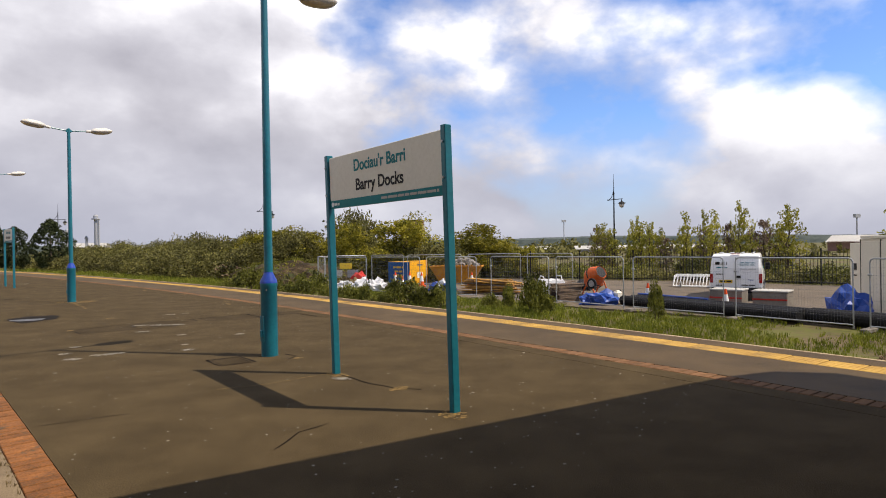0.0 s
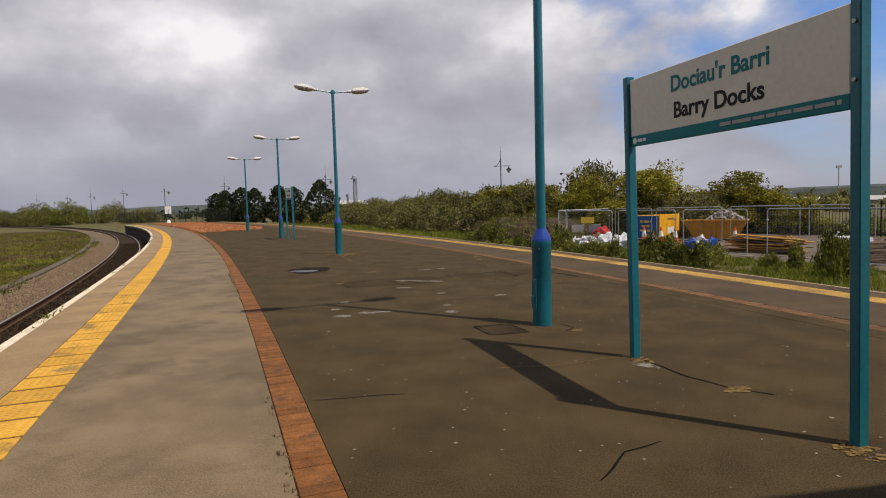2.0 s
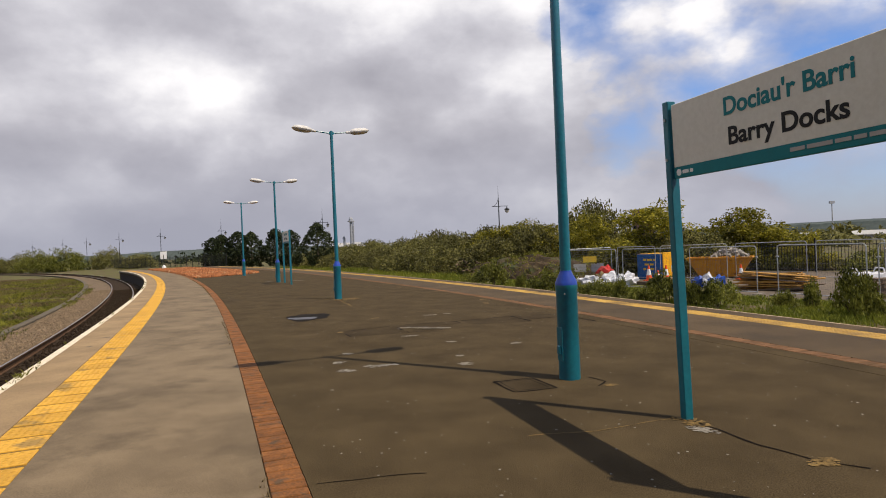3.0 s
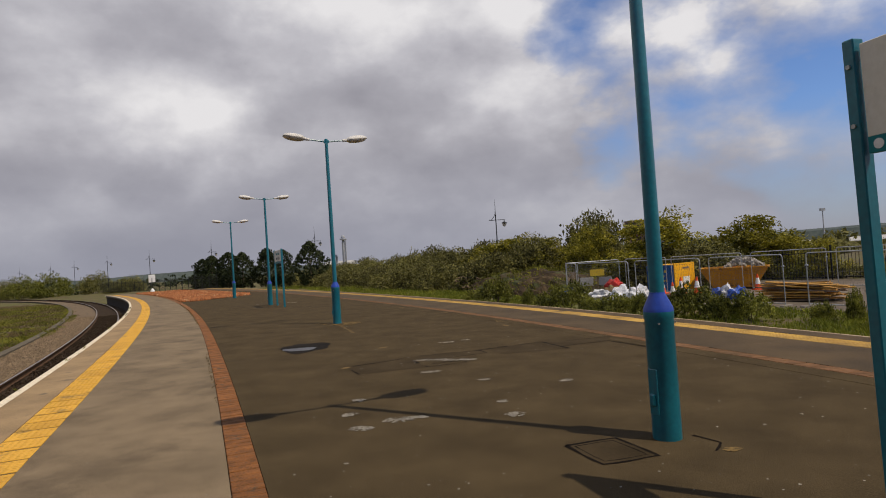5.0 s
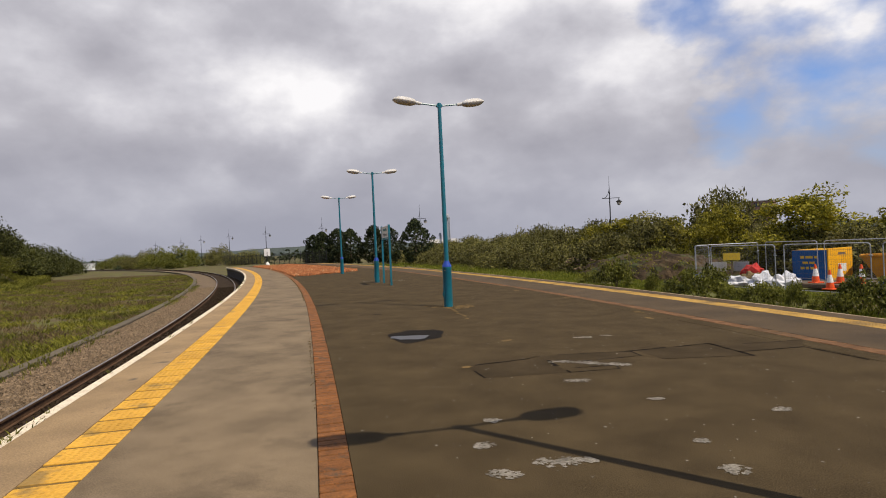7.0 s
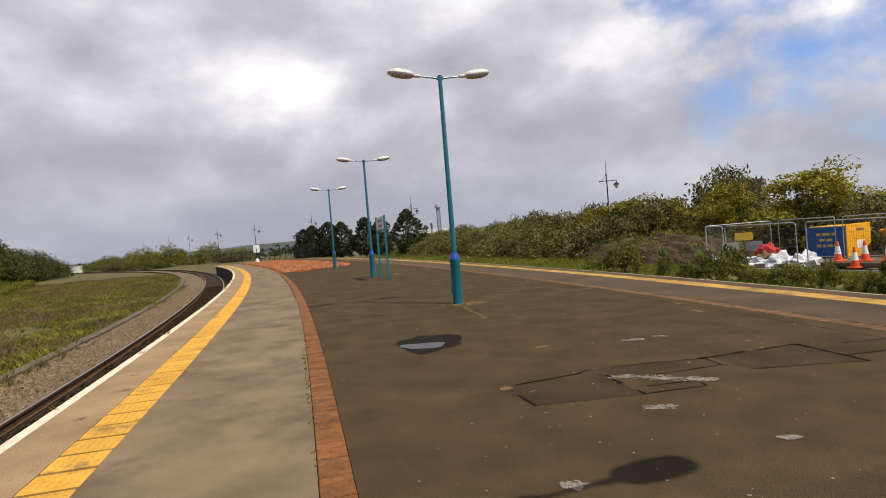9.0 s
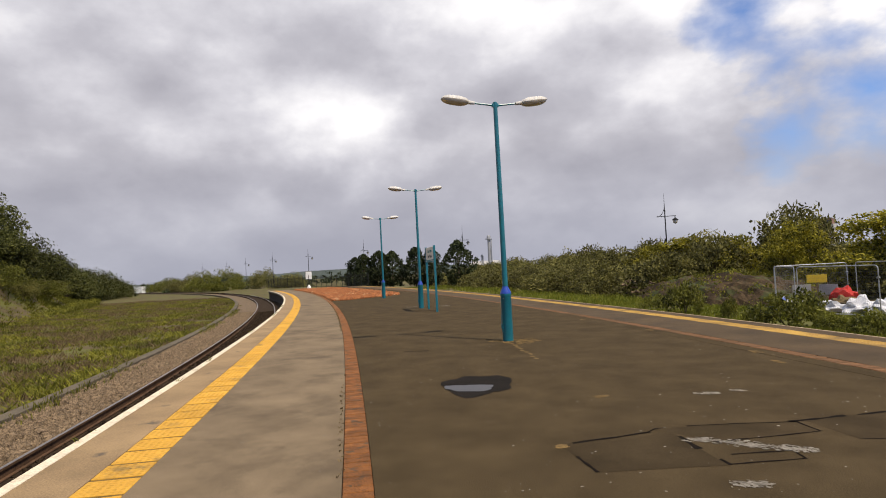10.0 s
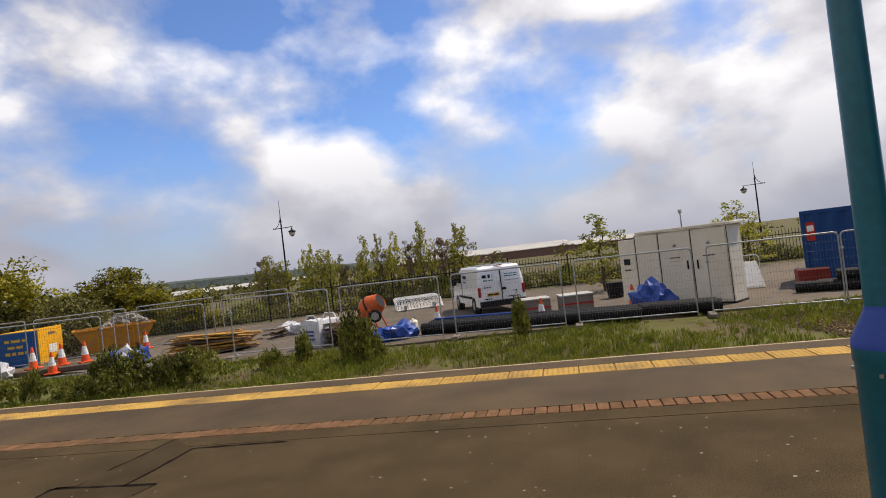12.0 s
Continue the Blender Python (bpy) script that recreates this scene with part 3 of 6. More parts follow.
def name_sign(a, b, lean=0.0):
    """Sign between two post feet a and b; local x from a to b, its face to local -y."""
    a, b = Vector(a), Vector(b)
    d = b - a
    w = d.length
    ob = thing("station_name_sign", pose(a.x, a.y, 0.03, lean, 0, math.degrees(math.atan2(d.y, d.x))), "cream bilingual station name board on two teal posts", "sign", "station name signs")
    for x in (0.0, w):
        part("post", boxed((x, 0.0, 1.17), (0.062, 0.075, 2.44), 0, 0.006), M_TEAL, ob)
        for z in (1.95, 2.25):
            part("bolt", tubed((x, -0.05, z), (x, -0.04, z), 0.012, 0.012, 8), M_GALV, ob)
    x0, x1 = 0.045, w - 0.045
    panel = part("panel", boxed(((x0 + x1) / 2, 0, 2.12), (x1 - x0, 0.035, 0.47), 0, 0.004), M_CREAM, ob, "cream enamel panel")
    part("band", boxed(((x0 + x1) / 2, 0, 1.845), (x1 - x0, 0.038, 0.084), 0, 0.003), M_TEALTXT, ob, "teal lower band")
    m = Matrix.Translation(((x0 + x1) / 2, -0.0195, 0)) @ Matrix.Rotation(radians(90), 4, "X")
    letters("Dociau'r Barri", 0.165, 0.93, M_TEALTXT, panel, m @ Matrix.Translation((0, 2.165, 0)), "teal Welsh name")
    letters("Barry Docks", 0.165, 0.86, M_BLACK, panel, m @ Matrix.Translation((-0.005, 1.965, 0)), "black English name")
    bars(ob, -0.021, 1.85, w * 0.52, w - 0.09, 0.026, 8, M_FARROOF)
    bm = bmesh.new()
    tube(bm, (0.10, -0.0195, 1.845), (0.10, -0.0215, 1.845), 0.026, 0.026, 14)
    part("round_mark", bm, M_WHITE, ob)
    bars(ob, -0.021, 1.845, 0.14, 0.25, 0.026, 2, M_WHITE, "small_mark")
    return ob


name_sign((-1.825, 8.81, 0), (-0.51, 7.195, 0), 1.3)
name_sign((-19.35, 27.25, 0), (-18.02, 25.95, 0))


# ---- site fencing ----
def heras_panel(w=3.42, h=1.86):
    """A mesh fence panel: local x along it, standing on two block feet."""
    ob = thing("fence_panel", Matrix(), "galvanised steel mesh site fence panel on block feet", "fence panel", "site fence panels")
    r = 0.021
    for x in (0.0, w):
        part("upright", tubed((x, 0, 0.06), (x, 0, h - 0.10), r, r, 8), M_GALV, ob)
    bm = bmesh.new()
    pipe_path(bm, [(0, 0, h - 0.10), (0.03, 0, h - 0.03), (0.10, 0, h), (w - 0.10, 0, h), (w - 0.03, 0, h - 0.03), (w, 0, h - 0.10)], r, 8)
    part("top_rail", bm, M_GALV, ob)
    part("bottom_rail", tubed((0, 0, 0.16), (w, 0, 0.16), r * 0.9, r * 0.9, 8), M_GALV, ob)
    v, f = [], []

    def wire(x0, z0, x1, z1, t):
        i = len(v)
        if x0 == x1:
            v.extend([(x0 - t, 0, z0), (x0 + t, 0, z0), (x1 + t, 0, z1), (x1 - t, 0, z1), (x0, t, z0), (x0, t, z1)])
        else:
            v.extend([(x0, 0, z0 - t), (x0, 0, z0 + t), (x1, 0, z1 + t), (x1, 0, z1 - t), (x0, t, z0), (x1, t, z1)])
        f.extend([(i, i + 1, i + 2, i + 3), (i, i + 4, i + 5, i + 3), (i + 1, i + 2, i + 5, i + 4)])

    n = 42
    for k in range(1, n):
        wire(w * k / n, 0.16, w * k / n, h, 0.0016)
    for k in range(1, 8):
        wire(0, 0.16 + (h - 0.16) * k / 8, w, 0.16 + (h - 0.16) * k / 8, 0.0018)
    raw("mesh_infill", v, f, M_MESHW, ob)
    part("clip", boxed((w, 0.0, h * 0.78), (0.10, 0.07, 0.05), 0, 0.008), M_GALV, ob)
    part("foot", boxed((w + 0.03, 0, 0.055), (0.22, 0.62, 0.11), 0, 0.02), M_CONC, ob, "grey block foot")
    return ob


FENCE = [(12.75, 11.9), (11.65, 14.85), (9.70, 17.68), (7.65, 20.46), (5.41, 23.17), (3.26, 25.90), (0.89, 28.71)]
panel = None
def fence_run(pts, z):
    global panel
    for (ax, ay), (bx, by) in zip(pts[:-1], pts[1:]):
        m = pose(ax, ay, z, 0, 0, math.degrees(math.atan2(by - ay, bx - ax)))
        k = math.hypot(bx - ax, by - ay) / 3.48
        m = m @ Matrix.Diagonal((k, 1, 1, 1))
        if panel is None:
            panel = heras_panel()
            panel.matrix_world = m
        else:
            copy_thing(panel, m)


fence_run(FENCE, -0.93)

# ---- vegetation ----
def leaves(rng, centres, radii, n, size, squash=0.8, up=0.3):
    """Corner points and faces of n small bent leaves spread through clumps."""
    centres, radii = np.asarray(centres, float), np.asarray(radii, float)
    pick = rng.integers(0, len(centres), n)
    d = rng.normal(size=(n, 3))
    d /= np.linalg.norm(d, axis=1)[:, None]
    r = radii[pick] * (0.45 + 0.62 * rng.random(n) ** 0.6)
    c = centres[pick] + d * r[:, None] * np.array([1, 1, squash])
    a = rng.normal(size=(n, 3)) + d * 0.4 + np.array([0, 0, up])
    a /= np.linalg.norm(a, axis=1)[:, None]
    b = np.cross(a, rng.normal(size=(n, 3)))
    b /= np.linalg.norm(b, axis=1)[:, None]
    s = size * (0.6 + 0.8 * rng.random(n))[:, None]
    v = np.stack([c - a * s, c + b * s * 0.5, c + a * s, c - b * s * 0.5], 1).reshape(-1, 3)
    return v, np.arange(n * 4).reshape(-1, 4)


def shrub(seed, r, h, n_clumps, n_leaves, leaf, material, label, name="bush", stems=5, group="", low=0.15):
    rng = np.random.default_rng(seed)
    ob = thing(name, Matrix(), label, name.replace("_", " "), group)
    ctr, rad = [], []
    for k in range(n_clumps):
        a, q = rng.random() * 6.283, rng.random() ** 0.5
        edge = math.sqrt(max(1 - q * q, 0.05))
        z = h * (low + (0.92 - low) * edge * rng.random() ** 0.55)
        ctr.append((r * q * math.cos(a) * rng.uniform(0.8, 1.1), r * q * math.sin(a) * rng.uniform(0.8, 1.1), z))
        rad.append(min(r, h) * rng.uniform(0.16, 0.32))
    v, f = leaves(rng, ctr, rad, n_leaves, leaf)
    v[:, 2] = np.maximum(v[:, 2], 0.01)
    raw("foliage", v, f, material, ob)
    bm = bmesh.new()
    for k in range(stems):
        c = Vector(ctr[int(rng.integers(len(ctr)))])
        base = Vector((c.x * 0.15, c.y * 0.15, -0.05))
        mid = base.lerp(c, 0.5) + Vector((0, 0, 0.12 * h))
        w = 0.022 * h
        tube(bm, base, mid, w, w * 0.7, 6)
        tube(bm, mid, c, w * 0.7, w * 0.25, 6)
    part("woody_base", bm, M_BARK, ob)
    return ob


def tree(seed, h, spread, material, n_leaves, leaf, label, name="tree", bare=0.25, limbs=9, group="", slim=False):
    rng = np.random.default_rng(seed)
    ob = thing(name, Matrix(), label, "tree", group)
    bm = bmesh.new()
    pts = [Vector((0, 0, -0.1))]
    for k in range(1, 6):
        pts.append(Vector((rng.normal() * 0.02 * h, rng.normal() * 0.02 * h, h * 0.85 * k / 5)))
    for k in range(5):
        tube(bm, pts[k], pts[k + 1], 0.022 * h * (1 - k / 5.6), 0.022 * h * (1 - (k + 1) / 5.6), 7)
    part("trunk", bm, M_BARK, ob)
    ctr, rad = [], []
    for k in range(limbs):
        t = bare + (0.97 - bare) * (k + 0.5) / limbs
        o = pts[0].lerp(pts[-1], t)
        reach = spread * (math.sin(math.pi * min(t * (0.9 if slim else 0.82) + 0.14, 1)) ** 0.8) * rng.uniform(0.7, 1.1)
        a = k * 2.4 + rng.random()
        e = o + Vector((reach * math.cos(a), reach * math.sin(a), h * rng.uniform(0.05, 0.16)))
        part("limb", tubed(o, e, 0.009 * h * (1.1 - t), 0.002 * h, 5), M_BARK, ob)
        for q in (0.45, 0.75, 1.0):
            for j in range(2):
                p = o.lerp(e, q)
                ctr.append((p.x + rng.normal() * spread * 0.16, p.y + rng.normal() * spread * 0.16, p.z + rng.normal() * h * 0.035))
                rad.append(spread * rng.uniform(0.14, 0.30) * (0.7 if slim else 1))
    if not slim:
        for k in range(46):
            a, q, e = rng.random() * 6.283, rng.random() ** 0.5, rng.uniform(-1, 1)
            w = spread * 0.80 * q * math.sqrt(1 - 0.85 * e * e)
            ctr.append((w * math.cos(a), w * math.sin(a), h * (0.56 + 0.36 * e)))
            rad.append(spread * rng.uniform(0.16, 0.30))
    v, f = leaves(rng, ctr, rad, n_leaves, leaf)
    raw("crown", v, f, material, ob)
    return ob


def conifer(seed, h, r, n, leaf):
    rng = np.random.default_rng(seed)
    ob = thing("pine_tree", Matrix(), "dark green dense pine tree", "tree", "dark pines")
    part("trunk", tubed((0, 0, -0.1), (0, 0, h * 0.9), 0.025 * h, 0.008 * h, 7), M_BARK, ob)
    ctr, rad = [], []
    a_off = seed * 1.3
    for k in range(150):
        t = (k + 0.5) / 150
        w = r * math.sin(math.pi * (0.17 + 0.83 * t)) ** 0.75 * rng.uniform(0.55, 1.0) * (1 + 0.2 * math.sin(9 * t + a_off))
        a = k * 2.4
        ctr.append((w * math.cos(a), w * math.sin(a), h * (0.08 + 0.9 * t)))
        rad.append(r * rng.uniform(0.14, 0.26) * (1 - 0.35 * t))
    v, f = leaves(rng, ctr, rad, n, leaf, 0.6)
    raw("crown", v, f, M_LEAF_C, ob)
    return ob


def place(proto, rows, fresh=True):
    """The prototype takes the first row, copies the others: x, y, z, turn, width, height."""
    for i, (x, y, z, rz, w, h) in enumerate(rows):
        m = pose(x, y, z, 0, 0, rz) @ Matrix.Diagonal((w, w, h, 1))
        if i == 0:
            proto.matrix_world = m
        else:
            copy_thing(proto, m)


GZ = -0.93
rnd = random.Random(5)
# low shrubs on the grass strip beside the platform
sh = [shrub(s, 1.0, 1.0, 52, 2700, 0.056, M_LEAF_S, "leafy green shrub growing in rough grass", group="shrubs on the grass strip") for s in (11, 12, 13)]
place(sh[0], [(-7.3, 30.3, GZ, 0, 1.05, 1.25), (-11.7, 35.2, GZ, 60, 0.8, 1.15), (-2.4, 25.8, GZ, 130, 0.8, 0.95), (-0.9, 25.3, GZ, 200, 0.6, 0.75), (-13.6, 37.5, GZ, 20, 0.7, 0.6)])
place(sh[1], [(-5.1, 28.6, GZ, 0, 0.65, 0.8), (-8.4, 31.4, GZ, 70, 0.75, 0.95), (-3.4, 26.5, GZ, 140, 0.7, 0.75), (2.5, 22.6, GZ, 10, 0.62, 1.0), (0.9, 24.9, GZ, 77, 0.5, 0.75), (-6.2, 29.5, GZ, 33, 0.7, 0.8)])
place(sh[2], [(2.25, 22.65, GZ, 0, 0.55, 1.35), (5.5, 20.1, GZ, 50, 0.42, 0.92), (-1.7, 25.1, GZ, 90, 0.6, 0.65), (1.5, 24.2, GZ, 120, 0.45, 0.7), (-4.2, 27.4, GZ, 160, 0.55, 0.65), (-9.6, 33.4, GZ, 210, 0.6, 0.6)])
# the hedge of scrub behind the platform's far half
hb = [shrub(s, 2.6, 2.8, 95, 6800, 0.09, M_LEAF_B, "dense grey-green scrub bush in a long hedge", "bush", 7, "hedge bushes", 0.04) for s in (21, 22, 23)]
rows = [[], [], []]
for i in range(54):
    s = 45 + (i % 18) * 4.6 + rnd.uniform(-1.2, 1.2)
    row = i // 18
    near = max(0.0, 1 - (s - 45) / 75)
    u = 22.6 + row * 4.2 + rnd.uniform(-0.9, 0.9) - 0.05 * max(s - 60, 0)
    x, y, _ = P(s, u)
    hgt = (0.80, 1.15, 1.42)[row] * rnd.uniform(0.85, 1.12) * (0.86 + 0.36 * near)
    rows[i % 3].append((x, y, GZ - 0.1, rnd.uniform(0, 360), rnd.uniform(0.9, 1.2), hgt))
for i in range(16):
    s = 31 + i * 1.35
    x, y, _ = P(s, 29.5 + rnd.uniform(-1, 1.6) + 0.12 * i)
    rows[i % 3].append((x, y, GZ - 0.1, rnd.uniform(0, 360), rnd.uniform(0.8, 1.0), rnd.uniform(0.85, 1.1)))
for p_, r_ in zip(hb, rows):
    place(p_, r_)
# leafy trees over the site
tr = [tree(s, 5.0, 2.3, M_LEAF_A, 9500, 0.095, "bright yellow-green spring tree over a site fence", bare=0.12, limbs=11, group="spring trees") for s in (31, 32, 33)]
place(tr[0], [(-4.1, 45.3, -1, 0, 1.25, 0.90), (-16.2, 55.0, -1, 40, 1.05, 0.92), (2.6, 48.5, -1, 90, 0.9, 0.62)])
place(tr[1], [(1.5, 46.8, -1, 0, 1.15, 0.80), (-12.7, 52.3, -1, 120, 1.0, 0.95), (-1.0, 49.5, -1, 20, 0.9, 0.58)])
place(tr[2], [(-8.5, 48.0, -1, 0, 0.82, 0.88), (4.6, 44.5, -1, 60, 0.6, 0.55), (-19.5, 58.0, -1, 60, 1.0, 0.86)])
lowb = [shrub(s, 2.2, 2.0, 60, 2800, 0.10, M_LEAF_B if s == 24 else M_LEAF_S, "dark tangled undergrowth behind a railing", "bush", 5, "undergrowth", 0.04) for s in (24, 25)]
rows = [[], []]
for i in range(26):
    s = -14 + i * 1.9
    x, y, _ = P(s, 39.3 + rnd.uniform(-0.6, 1.2) - (0.30 * max(s - 16, 0)))
    rows[i % 2].append((x, y, GZ - 0.05, rnd.uniform(0, 360), rnd.uniform(0.7, 1.0), rnd.uniform(0.7, 1.05) * (0.8 if s < 7 else 1.0)))
place(lowb[0], rows[0])
place(lowb[1], rows[1])
sap = [tree(s, 4.6, 1.3, m_, 1500, 0.085, l_, "sapling", 0.06, 15, "saplings behind the railing", True) for s, m_, l_ in ((41, M_LEAF_D, "slender sapling in fresh green leaf"), (42, M_LEAF_D, "slender sapling in fresh green leaf"), (43, M_LEAF_P, "slender sapling in pale pinkish blossom"))]
rows = [[], [], []]
for i in range(34):
    s = 13.2 + i * 0.42
    x, y, _ = P(s, 41.0 + rnd.uniform(-1.2, 1.8))
    rows[(0, 1, 0, 2, 1)[i % 5]].append((x, y, GZ, rnd.uniform(0, 360), rnd.uniform(0.6, 0.9), rnd.uniform(0.72, 1.08)))
rows[0] += [(17.2, 26.0, GZ, 0, 1.2, 0.86), (30.5, 26.5, GZ, 90, 1.5, 0.9), (27.0, 24.0, GZ, 90, 1.2, 0.7)]
for p_, r_ in zip(sap, rows):
    place(p_, r_)
pn = [conifer(s, 6.2, 2.3, 5200, 0.15) for s in (51, 52, 53)]
place(pn[0], [(-51.5, 78.0, -0.9, 0, 1.05, 1.05), (-66.0, 81.2, -0.9, 30, 1.0, 0.90)])
place(pn[1], [(-62.2, 82.2, -0.9, 90, 0.95, 1.0), (-72.2, 81.4, -0.9, 200, 1.0, 0.92)])
place(pn[2], [(-69.3, 81.9, -0.9, 140, 1.0, 0.98), (-60.2, 83.6, -0.9, 250, 0.85, 0.97), (-75.0, 82.4, -0.9, 60, 0.9, 0.88)])
# round thickets beyond the bend, and the wooded bank across the line
fb = [shrub(s, 4.5, 5.0, 80, 7500, 0.14, m_, "rounded green thicket beyond the bend of the line", "thicket", 4, "far thickets", 0.05) for s, m_ in ((61, M_LEAF_S), (62, M_LEAF_B))]
place(fb[0], [(-159, 117, -1.2, 0, 1.25, 1.3), (-166, 114, -1.2, 50, 0.9, 0.95), (-212, 130, -1.2, 100, 1.2, 0.8), (-86, 35, ground_z(-86, 35) - 0.2, 20, 0.6, 0.45), (-104, 47, ground_z(-104, 47) - 0.2, 70, 0.6, 0.4)])
place(fb[1], [(-146, 120, -1.2, 0, 0.9, 1.25), (-176, 117, -1.2, 80, 0.9, 1.0), (-188, 120, -1.2, 10, 1.0, 0.7), (-240, 146, -1.2, 30, 1.4, 0.8), (-137, 119, -1.2, 140, 0.8, 0.5), (-199, 126, -1.2, 30, 1.2, 0.65), (-90, 39, ground_z(-90, 39) - 0.2, 140, 0.55, 0.4), (-114, 52, ground_z(-114, 52) - 0.2, 40, 0.7, 0.5), (-130, 116, -1.2, 40, 1.1, 0.7)])
fw = shrub(63, 6.0, 6.5, 110, 9500, 0.19, M_LEAF_F, "dark green rounded tree on a railway bank", "bank_tree", 4, "trees on the bank", 0.05)
rows = []
for x, y, w, h in ((-95, 40, 1.0, 1.0), (-99, 36, 1.1, 1.05), (-92, 35, 0.8, 0.8), (-106, 44, 0.8, 0.6), (-132, 58, 1.0, 1.0), (-139, 64, 1.1, 1.15), (-145, 70, 1.1, 1.2), (-152, 77, 1.1, 1.1), (-150, 66, 1.2, 1.3), (-160, 83, 0.9, 0.9), (-170, 90, 0.9, 0.8), (-126, 49, 0.9, 0.9), (-120, 40, 1.0, 0.9), (-108, 30, 1.1, 1.0)):
    rows.append((x, y, ground_z(x, y) - 0.3, rnd.uniform(0, 360), w, h))
place(fw, rows)


def turf(name, n, s_rng, u_fun, z, hgt, blades, width, material, label, seed, lean=0.5, patch=0.0, pscale=0.12):
    """Thousands of blades in tufts over a bent band of ground."""
    rng = np.random.default_rng(seed)
    v, f = [], []
    cnt = 0
    while cnt < n:
        s = rng.uniform(*s_rng)
        lo, hi = u_fun(s)
        u = lo + (hi - lo) * rng.random()
        p = P(s, u, 0)
        k = noise.noise(Vector((p.x * pscale, p.y * pscale, seed)))
        if k < patch + rng.normal() * 0.12:
            cnt += 0.25
            continue
        cnt += 1
        g = z if z is not None else ground_z(p.x, p.y) - 0.02
        hh = hgt * rng.uniform(0.5, 1.25) * (1 + 0.6 * k)
        for b in range(blades):
            a = rng.random() * 6.283
            ox, oy = rng.normal(size=2) * hgt * 0.35
            w = width * rng.uniform(0.6, 1.3)
            x0, y0 = p.x + ox, p.y + oy
            dx, dy = math.cos(a), math.sin(a)
            l = hh * lean * rng.uniform(0.2, 1.3)
            i = len(v)
            v.extend([(x0 - dy * w, y0 + dx * w, g), (x0 + dy * w, y0 - dx * w, g), (x0 + dx * l * 0.4 + dy * w * 0.7, y0 + dy * l * 0.4 - dx * w * 0.7, g + hh * 0.6), (x0 + dx * l, y0 + dy * l, g + hh)])
            f.extend([(i, i + 1, i + 2), (i, i + 2, i + 3)])
    ob = raw(name, v, f, material)
    return tagged(ob, label, "grass", kind="stuff")


turf("rough_grass", 15000, (-8, 45), lambda s: (u_right(s) + 0.8, 20.2), GZ, 0.14, 7, 0.011, M_GRASS, "rough spring grass between platform and site fence", 1, patch=-0.25, pscale=0.3)
turf("rough_grass", 3000, (40, 100), lambda s: (u_right(s) + 0.6, 21.0 - 0.05 * max(s - 60, 0)), GZ, 0.32, 6, 0.02, M_GRASS, "rough spring grass below a hedge", 2, patch=-0.4)
turf("field_weeds", 30000, (14, 110), lambda s: (bend(s) - 20 - 0.3 * (s - 14), bend(s) - 4.6), None, 0.22, 6, 0.022, M_WEED, "low green weeds on a disused trackbed", 3, 0.9, patch=-0.08, pscale=0.35)
turf("dry_weeds", 24000, (14, 120), lambda s: (bend(s) - 24 - 0.3 * (s - 14), bend(s) - 4.9), None, 0.24, 5, 0.012, M_STRAW, "dry brown weeds on a disused trackbed", 4, 0.8, patch=-0.3, pscale=0.22)
turf("bank_growth", 15000, (45, 210), lambda s: (bend(s) - 48 - 0.06 * s, bend(s) - 21 - 0.06 * max(s - 60, 0)), None, 0.55, 6, 0.06, M_WEED, "coarse green growth on a railway bank", 5, 0.9, patch=-0.25, pscale=0.08)
turf("trough_weeds", 260, (12, 75), lambda s: (u_left(s) - 4.2, u_left(s) - 3.6), -1.05, 0.15, 6, 0.012, M_WEED, "weeds along a cable trough", 6)


def stones(name, n, s_rng, u_fun, z, size, material, label, seed, category="ballast"):
    """Loose angular stones lying over a band."""
    rng = np.random.default_rng(seed)
    v, f = [], []
    for k in range(n):
        s = rng.uniform(*s_rng)
        lo, hi = u_fun(s)
        p = P(s, lo + (hi - lo) * rng.random(), z)
        q = Euler(rng.uniform(0, 6.28, 3)).to_matrix()
        r = size * rng.uniform(0.6, 1.4)
        i = len(v)
        for c in ((1, 0.1, 0), (-0.2, 0.9, 0.1), (-0.9, -0.2, 0.1), (0.1, -0.8, -0.1), (0.1, 0.1, 0.75), (0, -0.1, -0.75)):
            w = q @ Vector(c) * r
            v.append((p.x + w.x, p.y + w.y, p.z + w.z))
        f.extend([(i + a, i + (a + 1) % 4, i + 4) for a in range(4)] + [(i + (a + 1) % 4, i + a, i + 5) for a in range(4)])
    return tagged(raw(name, v, f, material), label, category, kind="stuff")


stones("ballast_stones", 16000, (10, 60), lambda s: (u_left(s) - 3.98, u_left(s) - 2.25), -1.06, 0.075, M_BALLAST, "brown angular ballast stones beside the rail", 1)
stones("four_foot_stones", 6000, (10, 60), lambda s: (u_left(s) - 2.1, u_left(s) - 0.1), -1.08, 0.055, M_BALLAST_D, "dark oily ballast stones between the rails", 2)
stones("gravel", 15000, (-3, 4.4), lambda s: (u_right(s) + 1.0, 17.2 + 0.4 * s), GZ + 0.02, 0.032, M_GRAVEL, "buff gravel spread in the grass", 3, "gravel")
stones("edge_gravel", 11000, (-4, 45), lambda s: (u_right(s) + 0.05, u_right(s) + 1.15), GZ + 0.03, 0.036, M_BALLAST, "brown gravel along the platform wall", 4, "gravel")
stones("terracotta_bed", 9000, (46.5, 88), lambda s: (u_brick(s) + 0.3, 2.2 + min((s - 46) * 1.0, 4.4) + bend(s) - bend(46)), 0.03, 0.13, M_TERRA, "reddish terracotta rubble bed on the platform end", 5, "rubble")
part("gravel_bed", boxed((*P(0.6, 14.0)[:2], GZ - 0.02), (6.2, 7.0, 0.05), 45), M_GRAVEL)
